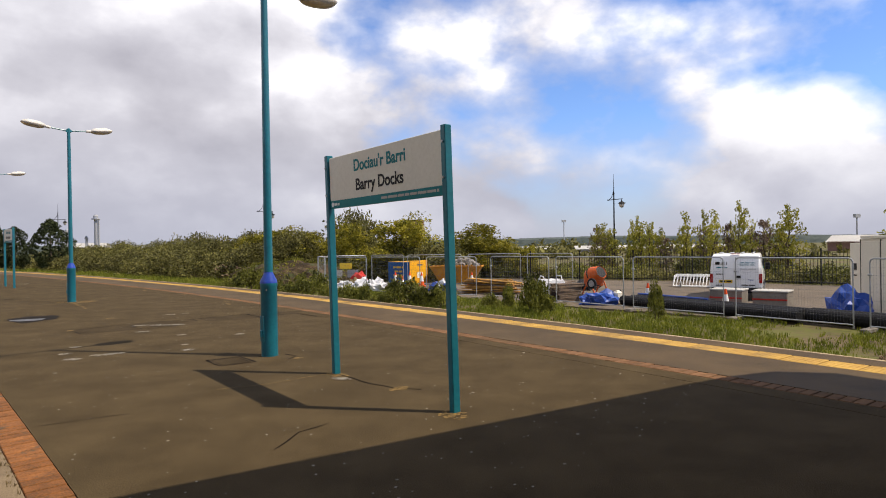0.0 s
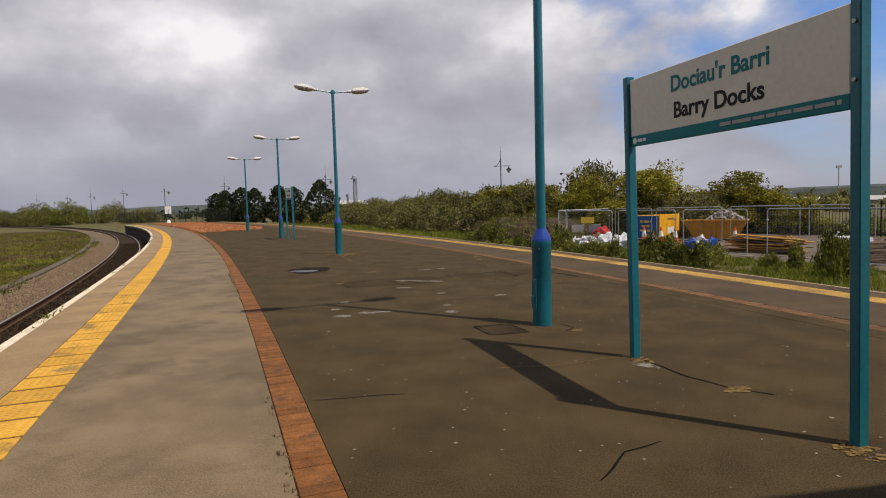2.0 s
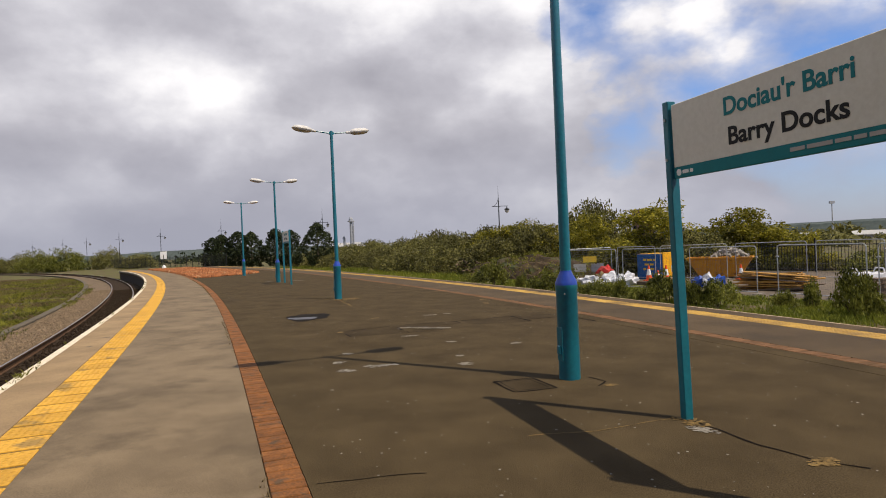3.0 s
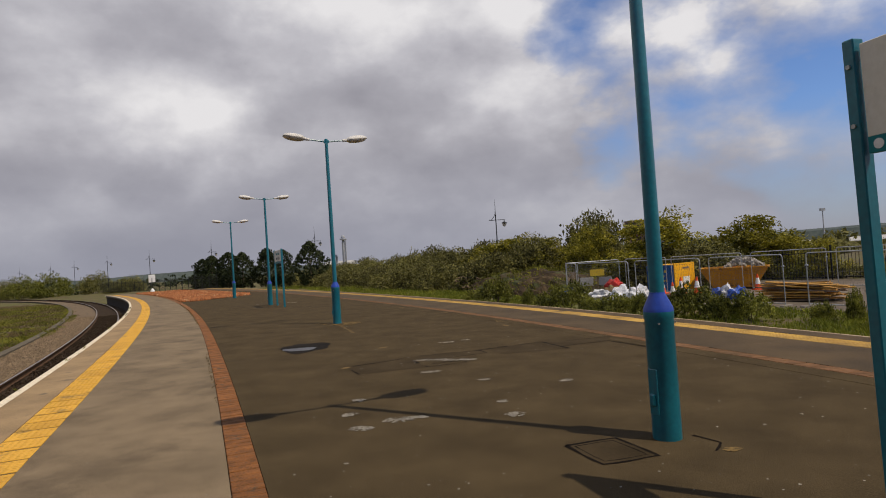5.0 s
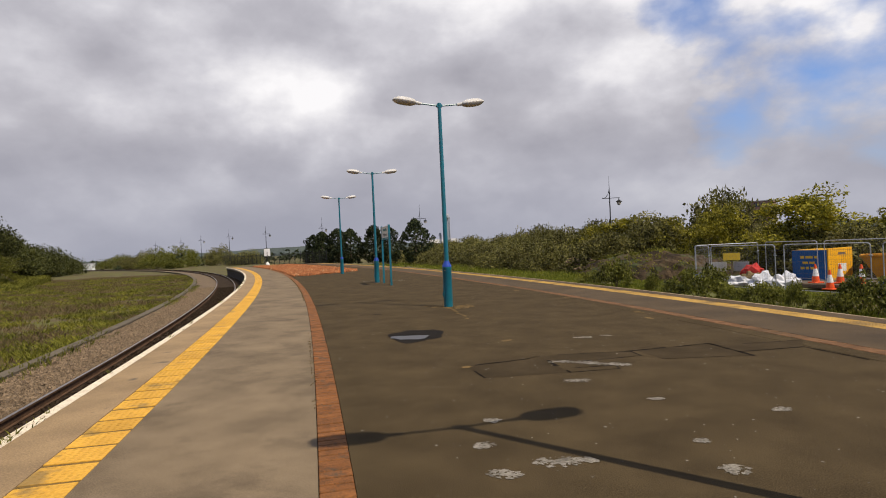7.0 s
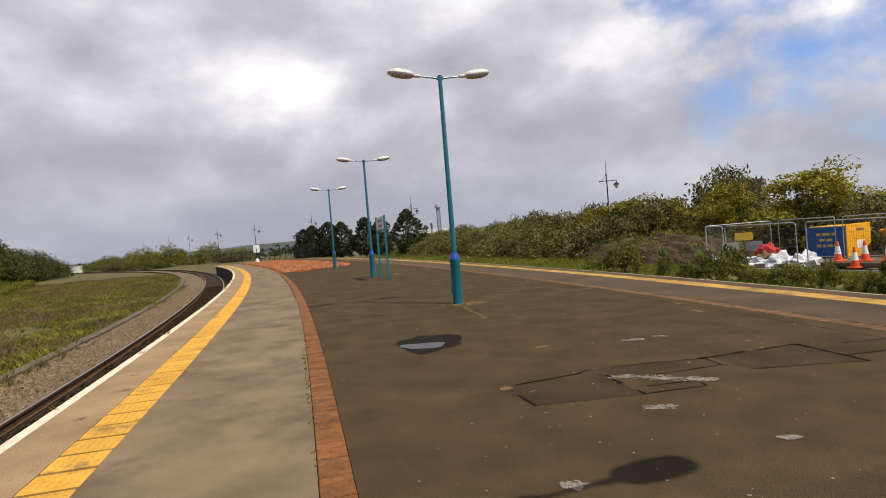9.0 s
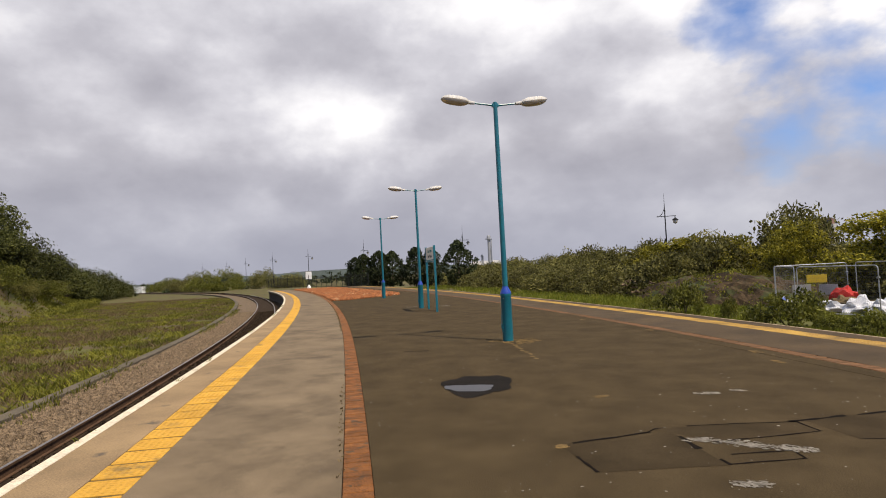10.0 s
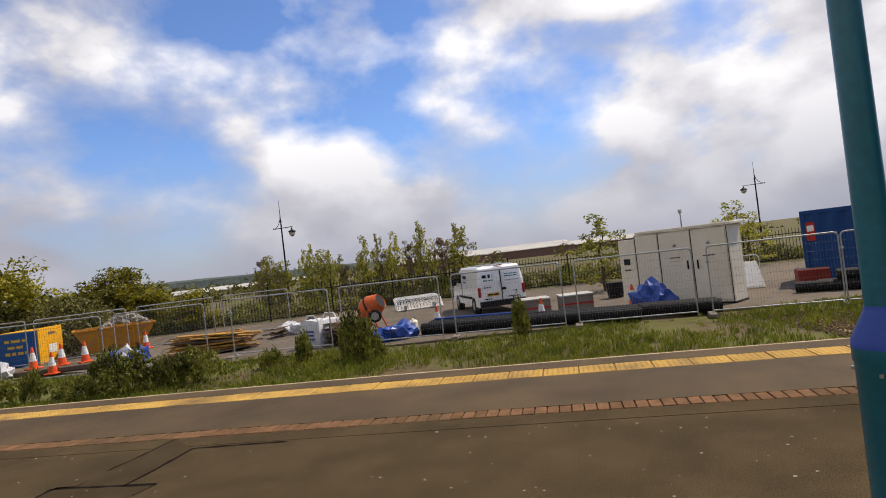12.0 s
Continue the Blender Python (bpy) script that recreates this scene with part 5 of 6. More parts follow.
# ---- the builders' yard ----
def van():
    """Local y runs from the rear doors to the nose."""
    ob = thing("van", Matrix(), "white panel van with small printed lettering on its rear doors", "van")
    w, h, l = 1.86, 1.80, 4.7
    prof = [(0.0, 0.36), (0.02, 0.75), (0.05, 1.25), (0.16, 1.72), (0.30, h), (3.00, h), (3.25, 1.74), (3.85, 1.16), (4.50, 0.98), (4.68, 0.72), (4.70, 0.36), (0.0, 0.30)]
    bm = bmesh.new()
    rows = []
    for k, (sx, inset) in enumerate(((-1, 0.0), (-0.86, 0.0), (0.86, 0.0), (1, 0.0))):
        row = []
        for y, z in prof:
            lean = 0.10 * max(z - 0.95, 0) if abs(sx) == 1 else 0.0
            row.append(bm.verts.new((sx * w / 2 - math.copysign(lean, sx), y + (0.05 if abs(sx) == 1 and y < 1 else (-0.10 if abs(sx) == 1 and y > 4 else 0)), z - (0.06 if abs(sx) == 1 and z > 1.7 else 0))))
        rows.append(row)
    n = len(prof)
    for a, b in zip(rows[:-1], rows[1:]):
        for k in range(n):
            bm.faces.new((a[k], a[(k + 1) % n], b[(k + 1) % n], b[k]))
    bm.faces.new(rows[0])
    bm.faces.new(rows[-1][::-1])
    bmesh.ops.recalc_face_normals(bm, faces=bm.faces)
    part("body", bm, M_VANWHITE, ob)
    for sx in (-1, 1):
        for y in (0.85, 3.75):
            wh = part("wheel", tubed((sx * 0.72, y, 0.32), (sx * 0.945, y, 0.32), 0.32, 0.32, 18), M_PLASTIC_K, ob, "black tyre")
            part("hub", tubed((sx * 0.94, y, 0.32), (sx * 0.955, y, 0.32), 0.18, 0.15, 14), M_GALV, wh)
        part("side_window", boxed((sx * 0.915, 3.25, 1.38), (0.05, 0.75, 0.42), 0, 0.01), M_GLASS_D, ob)
        part("mirror", boxed((sx * 1.06, 3.55, 1.22), (0.20, 0.10, 0.30), 0, 0.03), M_PLASTIC_K, ob)
        part("tail_lamp", boxed((sx * 0.865, 0.035, 0.86), (0.11, 0.06, 0.36), 0, 0.012), M_TAIL, ob)
        part("side_rub_strip", boxed((sx * 0.935, 2.2, 0.62), (0.03, 2.2, 0.09), 0, 0.008), M_PLASTIC_K, ob)
        part("door_seam", boxed((sx * 0.93, 2.75, 1.02), (0.02, 0.015, 1.2)), M_PLASTIC_K, ob)
        part("mark", boxed((sx * 0.905, 2.2, 1.42), (0.01, 0.55, 0.13)), M_BLACK, ob)
        part("mark", boxed((sx * 0.925, 2.2, 1.22), (0.01, 0.50, 0.05)), M_TEALTXT, ob)
    part("windscreen", box(bmesh.new(), None, (1.45, 0.04, 0.70), m=pose(0, 3.585, 1.47, 46)), M_GLASS_D, ob)
    part("bumper", boxed((0, -0.03, 0.40), (1.80, 0.14, 0.22), 0, 0.03), M_PLASTIC_K, ob, "dark rear bumper")
    part("door_gap", boxed((0, 0.015, 1.05), (0.018, 0.10, 1.25)), M_PLASTIC_K, ob)
    part("number_plate", boxed((-0.35, -0.005, 0.74), (0.48, 0.03, 0.12), 0, 0.006), M_PLATE, ob, "yellow number plate")
    bars(ob, -0.022, 0.74, -0.55, -0.15, 0.06, 3, M_BLACK, "plate_mark")
    part("door_handle", boxed((0.10, -0.005, 0.92), (0.16, 0.05, 0.09), 0, 0.01), M_PLASTIC_K, ob)
    for x0, x1, z, hh, m_ in ((-0.72, -0.30, 1.44, 0.13, M_BLACK), (-0.68, -0.28, 1.28, 0.05, M_TEALTXT), (0.15, 0.70, 1.46, 0.035, M_TEALTXT), (0.15, 0.66, 1.38, 0.035, M_TEALTXT), (0.15, 0.70, 1.22, 0.03, M_FARSTEEL), (-0.70, -0.40, 1.02, 0.04, M_BLACK), (0.45, 0.62, 0.80, 0.04, M_BLUE), (-0.7, -0.4, 0.58, 0.05, M_BLACK), (0.2, 0.7, 0.60, 0.04, M_BLACK)):
        bars(ob, 0.02 if z > 1.2 else 0.0, z, x0, x1, hh, 3, m_, "door_print")
    part("roof_light", boxed((0.0, 0.22, h + 0.01), (0.32, 0.06, 0.03)), M_TAIL, ob)
    for sx in (-0.6, -0.2, 0.2, 0.6):
        part("roof_bar", boxed((sx, 1.6, h + 0.035), (0.04, 2.4, 0.04), 0, 0.008), M_GALV, ob)
    return ob


van().matrix_world = pose(10.5, 25.8, YZ, 0, 0, -28)


def cabinet():
    """Long kiosk: local x along its front from its near corner, front towards local +y."""
    ob = thing("equipment_cabinet", Matrix(), "long weathered cream steel equipment cabinet with an open end door", "cabinet")
    L_, H_, D_ = 3.08, 2.28, 0.85
    part("body", boxed((L_ / 2, -D_ / 2, H_ / 2 + 0.04), (L_, D_, H_), 0, 0.015), M_KIOSK, ob)
    part("roof", boxed((L_ / 2 - 0.1, -D_ / 2, H_ + 0.09), (L_ + 0.02, D_ + 0.14, 0.09), 0, 0.015), M_KIOSK, ob)
    part("plinth", boxed((L_ / 2, -D_ / 2, 0.03), (L_ + 0.04, D_ + 0.04, 0.06), 0, 0.01), M_PLASTIC_K, ob)
    for i, (x, w) in enumerate(((0.60, 1.04), (1.68, 1.04), (2.64, 0.78))):
        dr = part("door", boxed((x, 0.012, H_ / 2 + 0.04), (w, 0.03, H_ - 0.16), 0, 0.008), M_KIOSK, ob)
        if i < 2:
            part("louvre", boxed((x + 0.02, 0.03, 1.42), (0.40, 0.02, 0.13), 0, 0.006), M_KIOSK, dr)
            part("louvre_shade", boxed((x + 0.02, 0.036, 1.47), (0.36, 0.012, 0.03)), M_PLASTIC_K, dr)
            part("handle", boxed((x + (0.38 if i == 0 else -0.38), 0.045, 1.22), (0.035, 0.05, 0.28), 0, 0.006), M_PLASTIC_K, dr)
            part("eye_bolt", lathe(bmesh.new(), [(0.05, 0), (0.05, 0.04), (0.02, 0.06)], 8, pose(x, 0.03, 1.86, -90)), M_GALV, dr)
    for x in (0.03, 1.14, 2.22, L_ - 0.03):
        part("seam_strip", boxed((x, 0.010, H_ / 2 + 0.04), (0.014, 0.030, H_ - 0.05)), M_PLASTIC_K, ob)
    dr = part("open_door", boxed((L_ + 0.40, -0.02, H_ / 2 + 0.02), (0.76, 0.05, H_ - 0.22), 0, 0.01), M_KIOSK, ob, "open cream end door")
    dr.matrix_local = Matrix.Translation((L_, 0, 0)) @ Matrix.Rotation(radians(-16), 4, "Z") @ Matrix.Translation((-L_, 0, 0))
    part("vent", boxed((L_ + 0.42, 0.012, 1.45), (0.28, 0.03, 0.20)), M_PLASTIC_K, dr)
    part("letter_slot", boxed((L_ + 0.42, 0.012, 1.18), (0.26, 0.03, 0.04)), M_PLASTIC_K, dr)
    return ob


kA, kC = Vector((12.17, 17.83)), Vector((12.05, 20.95))
cabinet().matrix_world = pose(kA.x, kA.y, YZ, 0, 0, math.degrees(math.atan2(kC.y - kA.y, kC.x - kA.x)))


def container(m):
    ob = thing("shipping_container", m, "blue corrugated steel site container", "container")
    L_, H_, D_ = 6.0, 2.45, 2.4
    n = 44
    for side in (0, D_):
        bm = bmesh.new()
        pts = []
        for k in range(n + 1):
            pts.append((0.1 + (L_ - 0.2) * k / n, side + (0.02 if (k // 2) % 2 else -0.02) * (1 if side else -1)))
        for (x0, y0), (x1, y1) in zip(pts[:-1], pts[1:]):
            q = [bm.verts.new(p) for p in ((x0, y0, 0.15), (x1, y1, 0.15), (x1, y1, H_ - 0.12), (x0, y0, H_ - 0.12))]
            bm.faces.new(q)
        part("side_wall", bm, M_CONTAINER, ob)
    part("core", boxed((L_ / 2, D_ / 2, H_ / 2), (L_ - 0.1, D_ - 0.12, H_ - 0.1)), M_CONTAINER, ob)
    for x in (0.05, L_ - 0.05):
        for y in (0.04, D_ - 0.04):
            part("corner_post", boxed((x, y, H_ / 2), (0.14, 0.14, H_), 0, 0.01), M_CONTAINER, ob)
    for z in (0.08, H_ - 0.06):
        for y in (0.03, D_ - 0.03):
            part("side_rail", boxed((L_ / 2, y, z), (L_, 0.10, 0.14), 0, 0.01), M_CONTAINER, ob)
    part("roof", boxed((L_ / 2, D_ / 2, H_ - 0.02), (L_ - 0.1, D_ - 0.1, 0.04)), M_CONTAINER, ob)
    part("notice", boxed((0.25, -0.05, 1.75), (0.26, 0.01, 0.62)), M_RED, ob, "red and white notice")
    part("notice_panel", boxed((0.25, -0.058, 1.85), (0.20, 0.006, 0.2)), M_WHITE, ob)
    return ob


container(pose(16.9, 17.6, YZ, 0, 0, -70))


def ribbed_pipe(m, length, r, blue=False, name="drainage_pipe"):
    ob = thing(name, m, "blue-sleeved ribbed drainage pipe on a stack" if blue else "black ribbed plastic drainage pipe on the yard", "pipe", "drainage pipes")
    n = int(length / 0.09)
    prof = []
    for k in range(n):
        x = length * k / n
        prof += [(r, x), (r, x + 0.05), (r * 0.93, x + 0.055), (r * 0.93, x + 0.085)]
    part("sleeve", lathe(bmesh.new(), prof, 14, pose(0, 0, r, 0, 90)), M_PLASTIC_B if blue else M_PLASTIC_K, ob)
    part("bore", tubed((-0.012, 0, r), (0.0, 0, r), r * 0.8, r * 0.8, 14), M_BLACK, ob)
    return ob


pa, pb = Vector((6.5, 25.1)), Vector((9.7, 19.5))
pd = (pb - pa).normalized()
pn_ = Vector((-pd.y, pd.x))
prz = math.degrees(math.atan2(pd.y, pd.x))
for off_, z_, ln, blue, st in ((0.0, 0, 6.5, False, 0), (0.42, 0, 6.4, False, 0.1), (0.80, 0, 6.6, False, 0.0)):
    q = pa + pn_ * -off_ + pd * st
    ribbed_pipe(pose(q.x, q.y, YZ + z_, 0, 0, prz), ln, 0.18, blue)
q = pa - pn_ * 0.2 + pd * 0.2
tagged(part("blue_duct", tube(bmesh.new(), (q.x, q.y, YZ + 0.40), (q.x + pd.x * 3.0, q.y + pd.y * 3.0, YZ + 0.40), 0.035, 0.035, 10), M_PLASTIC_B), "blue plastic duct lying on black pipes", "pipe")
for off_, st in ((0.0, 0.0), (0.40, 0.1)):
    q = Vector((9.75, 19.5)) - pn_ * off_ + pd * st
    ribbed_pipe(pose(q.x, q.y, YZ, 0, 0, prz), 2.1, 0.19)
ribbed_pipe(pose(14.3, 17.0, YZ, 0, 0, -68), 3.6, 0.17)
ribbed_pipe(pose(14.85, 16.55, YZ, 0, 0, -66), 3.4, 0.17)
ribbed_pipe(pose(14.75, 16.0, YZ + 0.30, 0, 0, -67), 2.8, 0.17)


def cone(x, y, z=None, h=0.75):
    ob = thing("traffic_cone", pose(x, y, YZ if z is None else z, 0, 0, x * 40), "orange and white traffic cone", "traffic cone", "traffic cones")
    part("base", boxed((0, 0, 0.025), (0.42, 0.42, 0.05), 0, 0.015), M_CONE_O, ob)
    part("lower_cone", lathe(bmesh.new(), [(0.15, 0.05), (0.115, 0.05 + h * 0.30)], 14), M_CONE_O, ob)
    part("reflective_sleeve", lathe(bmesh.new(), [(0.117, 0.05 + h * 0.30), (0.064, h * 0.76)], 14), M_WHITE, ob, "white reflective sleeve")
    part("tip", lathe(bmesh.new(), [(0.064, h * 0.76), (0.03, h), (0.02, h)], 14), M_CONE_O, ob)


for x, y, z in ((6.95, 25.35, YZ), (8.4, 22.0, YZ), (-3.6, 34.6, YZ + 0.19), (-3.15, 33.7, YZ), (-2.8, 34.2, YZ + 0.19), (-2.15, 33.8, YZ + 0.19), (0.6, 37.4, YZ), (11.6, 20.9, YZ)):
    cone(x, y, z)
tagged(part("trolley_bed", boxed((-2.85, 34.2, YZ + 0.10), (2.6, 1.0, 0.18), -35, 0.03), M_TIMBER_D), "dark stack of boards with cones on it", "boards")


def sack(name, m, r, seed, material, label, category, group=""):
    ob = thing(name, m, label, category, group)
    bm = lump(bmesh.new(), (0, 0, r[2] * 0.5), r, seed, 1.0, 0.45, 3)
    for v in bm.verts:
        v.co += v.co.normalized() * (0.22 * noise.noise(v.co * 4.0 + Vector((seed, 0, 0))) + 0.13 * abs(noise.noise(v.co * 9 + Vector((0, seed, 0)))) - 0.03)
        v.co.z = max(v.co.z, 0.0)
    part("cover", bm, material, ob)
    return ob


for i, (x, y, r, m_, n_) in enumerate([
        (5.1, 24.9, (0.55, 0.42, 0.34), M_PLASTIC_B, "bag"), (4.62, 25.15, (0.34, 0.30, 0.22), M_PLASTIC_B, "bag"), (10.95, 19.75, (0.60, 0.48, 0.60), M_PLASTIC_B, "bag"),
        (-6.0, 37.6, (0.8, 0.5, 0.5), M_RED, "bag"), (-7.7, 36.6, (0.5, 0.4, 0.28), M_WHITEBAG, "bag"), (-6.7, 36.2, (0.55, 0.4, 0.28), M_WHITEBAG, "bag"), (-5.5, 35.4, (0.65, 0.45, 0.36), M_WHITEBAG, "bag"), (-4.7, 34.8, (0.6, 0.5, 0.38), M_WHITEBAG, "bag"), (-8.2, 37.3, (0.5, 0.4, 0.32), M_PLASTIC_B, "bag"), (-6.0, 36.6, (0.5, 0.4, 0.4), M_STRAW, "bag"), (-1.3, 33.0, (0.4, 0.3, 0.3), M_PLASTIC_B, "bag"), (-0.7, 32.7, (0.36, 0.3, 0.32), M_PLASTIC_B, "bag"), (-1.0, 32.8, (0.3, 0.25, 0.4), M_WHITEBAG, "bag"),
        (4.9, 32.3, (0.6, 0.5, 0.35), M_WHITEBAG, "bag"), (6.0, 32.4, (0.8, 0.5, 0.3), M_PLASTIC_K, "bag")]):
    lab = {M_PLASTIC_B: "crumpled blue plastic sack on the yard", M_RED: "red plastic rubbish sack in a heap", M_WHITEBAG: "crumpled white plastic sack in a heap", M_STRAW: "buff paper sack in a heap", M_PLASTIC_K: "black plastic sack in a heap"}[m_]
    sack("sack", pose(x, y, YZ - 0.02, 0, 0, i * 37), r, i + 3, m_, lab, "sack", "sacks on the yard")


def bulk_bag(m):
    ob = thing("bulk_bag", m, "white woven builders' bulk bag with blue print", "bulk bag")
    bm = boxed((0, 0, 0.42), (0.86, 0.86, 0.84))
    bmesh.ops.subdivide_edges(bm, edges=bm.edges[:], cuts=6, use_grid_fill=True)
    for v in bm.verts:
        k = 1 + 0.16 * math.sin(math.pi * min(max(v.co.z / 0.84, 0), 1)) + 0.10 * noise.noise(v.co * 4)
        v.co.x *= k
        v.co.y *= k
        if v.co.z > 0.8:
            v.co.z += 0.10 * noise.noise(v.co * 5)
    part("bag", bm, M_WHITEBAG, ob, smooth=True)
    for z, w in ((0.52, 0.5), (0.40, 0.44), (0.28, 0.5)):
        part("print_bar", boxed((-0.02, -0.522, z), (w, 0.012, 0.05)), M_PLASTIC_B, ob)
        part("print_bar", boxed((-0.522, 0.0, z), (0.012, w, 0.05)), M_PLASTIC_B, ob)
    for sx in (-0.36, 0.36):
        bm = bmesh.new()
        pipe_path(bm, [(sx, -0.36, 0.80), (sx * 1.1, -0.2, 1.0), (sx, 0.2, 1.0), (sx, 0.36, 0.8)], 0.022, 5)
        part("strap", bm, M_WHITEBAG, ob)
    return ob


bulk_bag(pose(3.5, 27.0, YZ, 0, 0, 12))


def mixer(m):
    ob = thing("cement_mixer", m, "orange cement mixer with tilted drum", "cement mixer")
    tilt = pose(0, 0, 0.98, 0, 62, -10)
    part("drum", lathe(bmesh.new(), [(0.10, -0.46), (0.24, -0.42), (0.40, -0.20), (0.41, 0.02), (0.27, 0.36), (0.255, 0.40), (0.235, 0.38)], 20, tilt), M_ORANGE, ob, "scuffed orange drum", True)
    # black disc over the closed drum end, standing in for the shade within
    part("mouth", lathe(bmesh.new(), [(0.235, 0.381), (0.12, 0.384)], 18, tilt), M_BLACK, ob)
    part("gear_ring", lathe(bmesh.new(), [(0.425, -0.03), (0.425, 0.03)], 20, tilt), M_PLASTIC_K, ob)
    part("yoke", boxed((0, 0, 0.62), (0.14, 0.95, 0.10), 0, 0.02), M_ORANGE, ob)
    for y in (-0.46, 0.46):
        part("leg", tubed((-0.42, y, 0.02), (0.02, y * 0.9, 0.95), 0.03, 0.03, 8), M_ORANGE, ob)
        part("leg", tubed((0.42, y, 0.02), (0.02, y * 0.9, 0.95), 0.03, 0.03, 8), M_ORANGE, ob)
    wh = part("tilt_wheel", tubed((0.28, -0.62, 0.72), (0.28, -0.55, 0.72), 0.21, 0.21, 16), M_PLASTIC_K, ob)
    part("wheel_hub", tubed((0.28, -0.635, 0.72), (0.28, -0.61, 0.72), 0.13, 0.13, 12), M_RUBBLE, wh)
    part("motor_box", boxed((-0.30, 0, 0.82), (0.34, 0.30, 0.34), 0, 0.03), M_ORANGE, ob)
    return ob


mixer(pose(5.25, 26.65, YZ, 0, 0, -50))


def pallet(m, label="weathered wooden pallet in a stack"):
    ob = thing("pallet", m, label, "pallet", "pallets")
    for k in range(5):
        part("board", boxed((0, -0.45 + 0.225 * k, 0.132), (1.2, 0.12, 0.022)), M_TIMBER_D, ob)
    for y in (-0.45, 0, 0.45):
        part("runner", boxed((0, y, 0.07), (1.2, 0.09, 0.10)), M_TIMBER_D, ob)
    return ob


pl = pallet(pose(3.9, 26.5, YZ, 0, 0, 30))
for k in range(1, 5):
    copy_thing(pl, pose(3.9 + 0.05 * math.sin(k * 2), 26.5, YZ + 0.145 * k, 0, 0, 30 + 7 * math.sin(k * 3)))


def jerrycan(m):
    ob = thing("jerrycan", m, "cream plastic jerrycan on the yard", "jerrycan")
    part("body", boxed((0, 0, 0.24), (0.34, 0.24, 0.48), 0, 0.06), M_KIOSK, ob)
    part("handle", boxed((0, 0, 0.50), (0.20, 0.05, 0.05), 0, 0.015), M_KIOSK, ob)
    part("cap", tubed((0.11, 0, 0.46), (0.11, 0, 0.54), 0.04, 0.04, 10), M_PLASTIC_K, ob)


jerrycan(pose(5.72, 25.05, YZ, 0, 0, 30))


def skip(m):
    ob = thing("skip", m, "rusty yellow builders' skip heaped with rubble", "skip")
    bm = bmesh.new()
    top, bot = 1.15, 0.1
    a = [bm.verts.new(p) for p in ((-1.15, -0.75, bot), (1.15, -0.75, bot), (1.15, 0.75, bot), (-1.15, 0.75, bot))]
    b = [bm.verts.new(p) for p in ((-1.85, -0.86, top), (1.85, -0.86, top), (1.85, 0.86, top), (-1.85, 0.86, top))]
    c = [bm.verts.new(p) for p in ((-1.75, -0.80, top), (1.75, -0.80, top), (1.75, 0.80, top), (-1.75, 0.80, top))]
    bm.faces.new(a[::-1])
    for k in range(4):
        j = (k + 1) % 4
        bm.faces.new((a[k], a[j], b[j], b[k]))
        bm.faces.new((b[k], b[j], c[j], c[k]))
    part("hull", bm, M_SKIP, ob)
    for y in (-0.88, 0.88):
        part("rim", boxed((0, y, top), (3.75, 0.07, 0.09), 0, 0.01), M_SKIP, ob)
        for x in (-0.8, 0.0, 0.8):
            part("rib", boxed((x, y * 0.97, 0.62), (0.08, 0.08, 1.0)), M_SKIP, ob)
    for x in (-1.85, 1.85):
        part("rim_end", boxed((x, 0, top), (0.07, 1.75, 0.09), 0, 0.01), M_SKIP, ob)
    rng = random.Random(4)
    bm = bmesh.new()
    box(bm, (0.0, 0, 0.95), (3.3, 1.5, 0.25))
    for k in range(170):
        x, y = rng.uniform(-0.5, 1.65), rng.uniform(-0.7, 0.7)
        hgt = 1.12 + 0.55 * max(0, 1 - ((x - 0.55) / 1.15) ** 2) * (1 - (y / 0.9) ** 2)
        r = rng.uniform(0.05, 0.14)
        box(bm, None, (r * 1.5, r, r * 0.8), m=pose(x, y, hgt - rng.uniform(0, 0.08), rng.uniform(0, 90), rng.uniform(0, 90), rng.uniform(0, 180)))
    tagged(part("rubble_load", bm, M_RUBBLE, ob, "grey broken rubble"), kind="stuff")
    return ob


skip(pose(-0.25, 39.0, YZ, 0, 0, -8) @ Matrix.Diagonal((0.84, 0.9, 0.92, 1)))


def site_box(m):
    ob = thing("site_sign_box", m, "blue and yellow site hoarding box with worn lettering", "hoarding")
    part("blue_side", boxed((0.0, -0.9, 0.68), (1.6, 0.06, 1.36), 0, 0.01), M_BLUEBOX, ob, "blue face")
    part("yellow_side", boxed((0.83, 0.0, 0.72), (0.06, 1.8, 1.44), 0, 0.01), M_YELLOWBOX, ob, "yellow face")
    part("top", boxed((0, 0, 1.36), (1.6, 1.8, 0.05)), M_YELLOWBOX, ob)
    part("back", boxed((0, 0.9, 0.68), (1.6, 0.06, 1.36)), M_BLUEBOX, ob)
    for z, w in ((1.05, 0.8), (0.80, 0.6), (0.55, 0.8)):
        bars(ob, -0.935, z, -w / 2, w / 2, 0.12, 3, M_PLATE, "worn_print")
    part("print_bar", boxed((0.863, 0.1, 1.18), (0.006, 0.55, 0.10)), M_TIMBER_D, ob)
    part("paper", boxed((0.865, 0.1, 0.55), (0.008, 0.6, 0.35), 0), M_WHITE, ob)
    return ob


site_box(pose(-3.3, 39.6, YZ, 0, 0, -33))

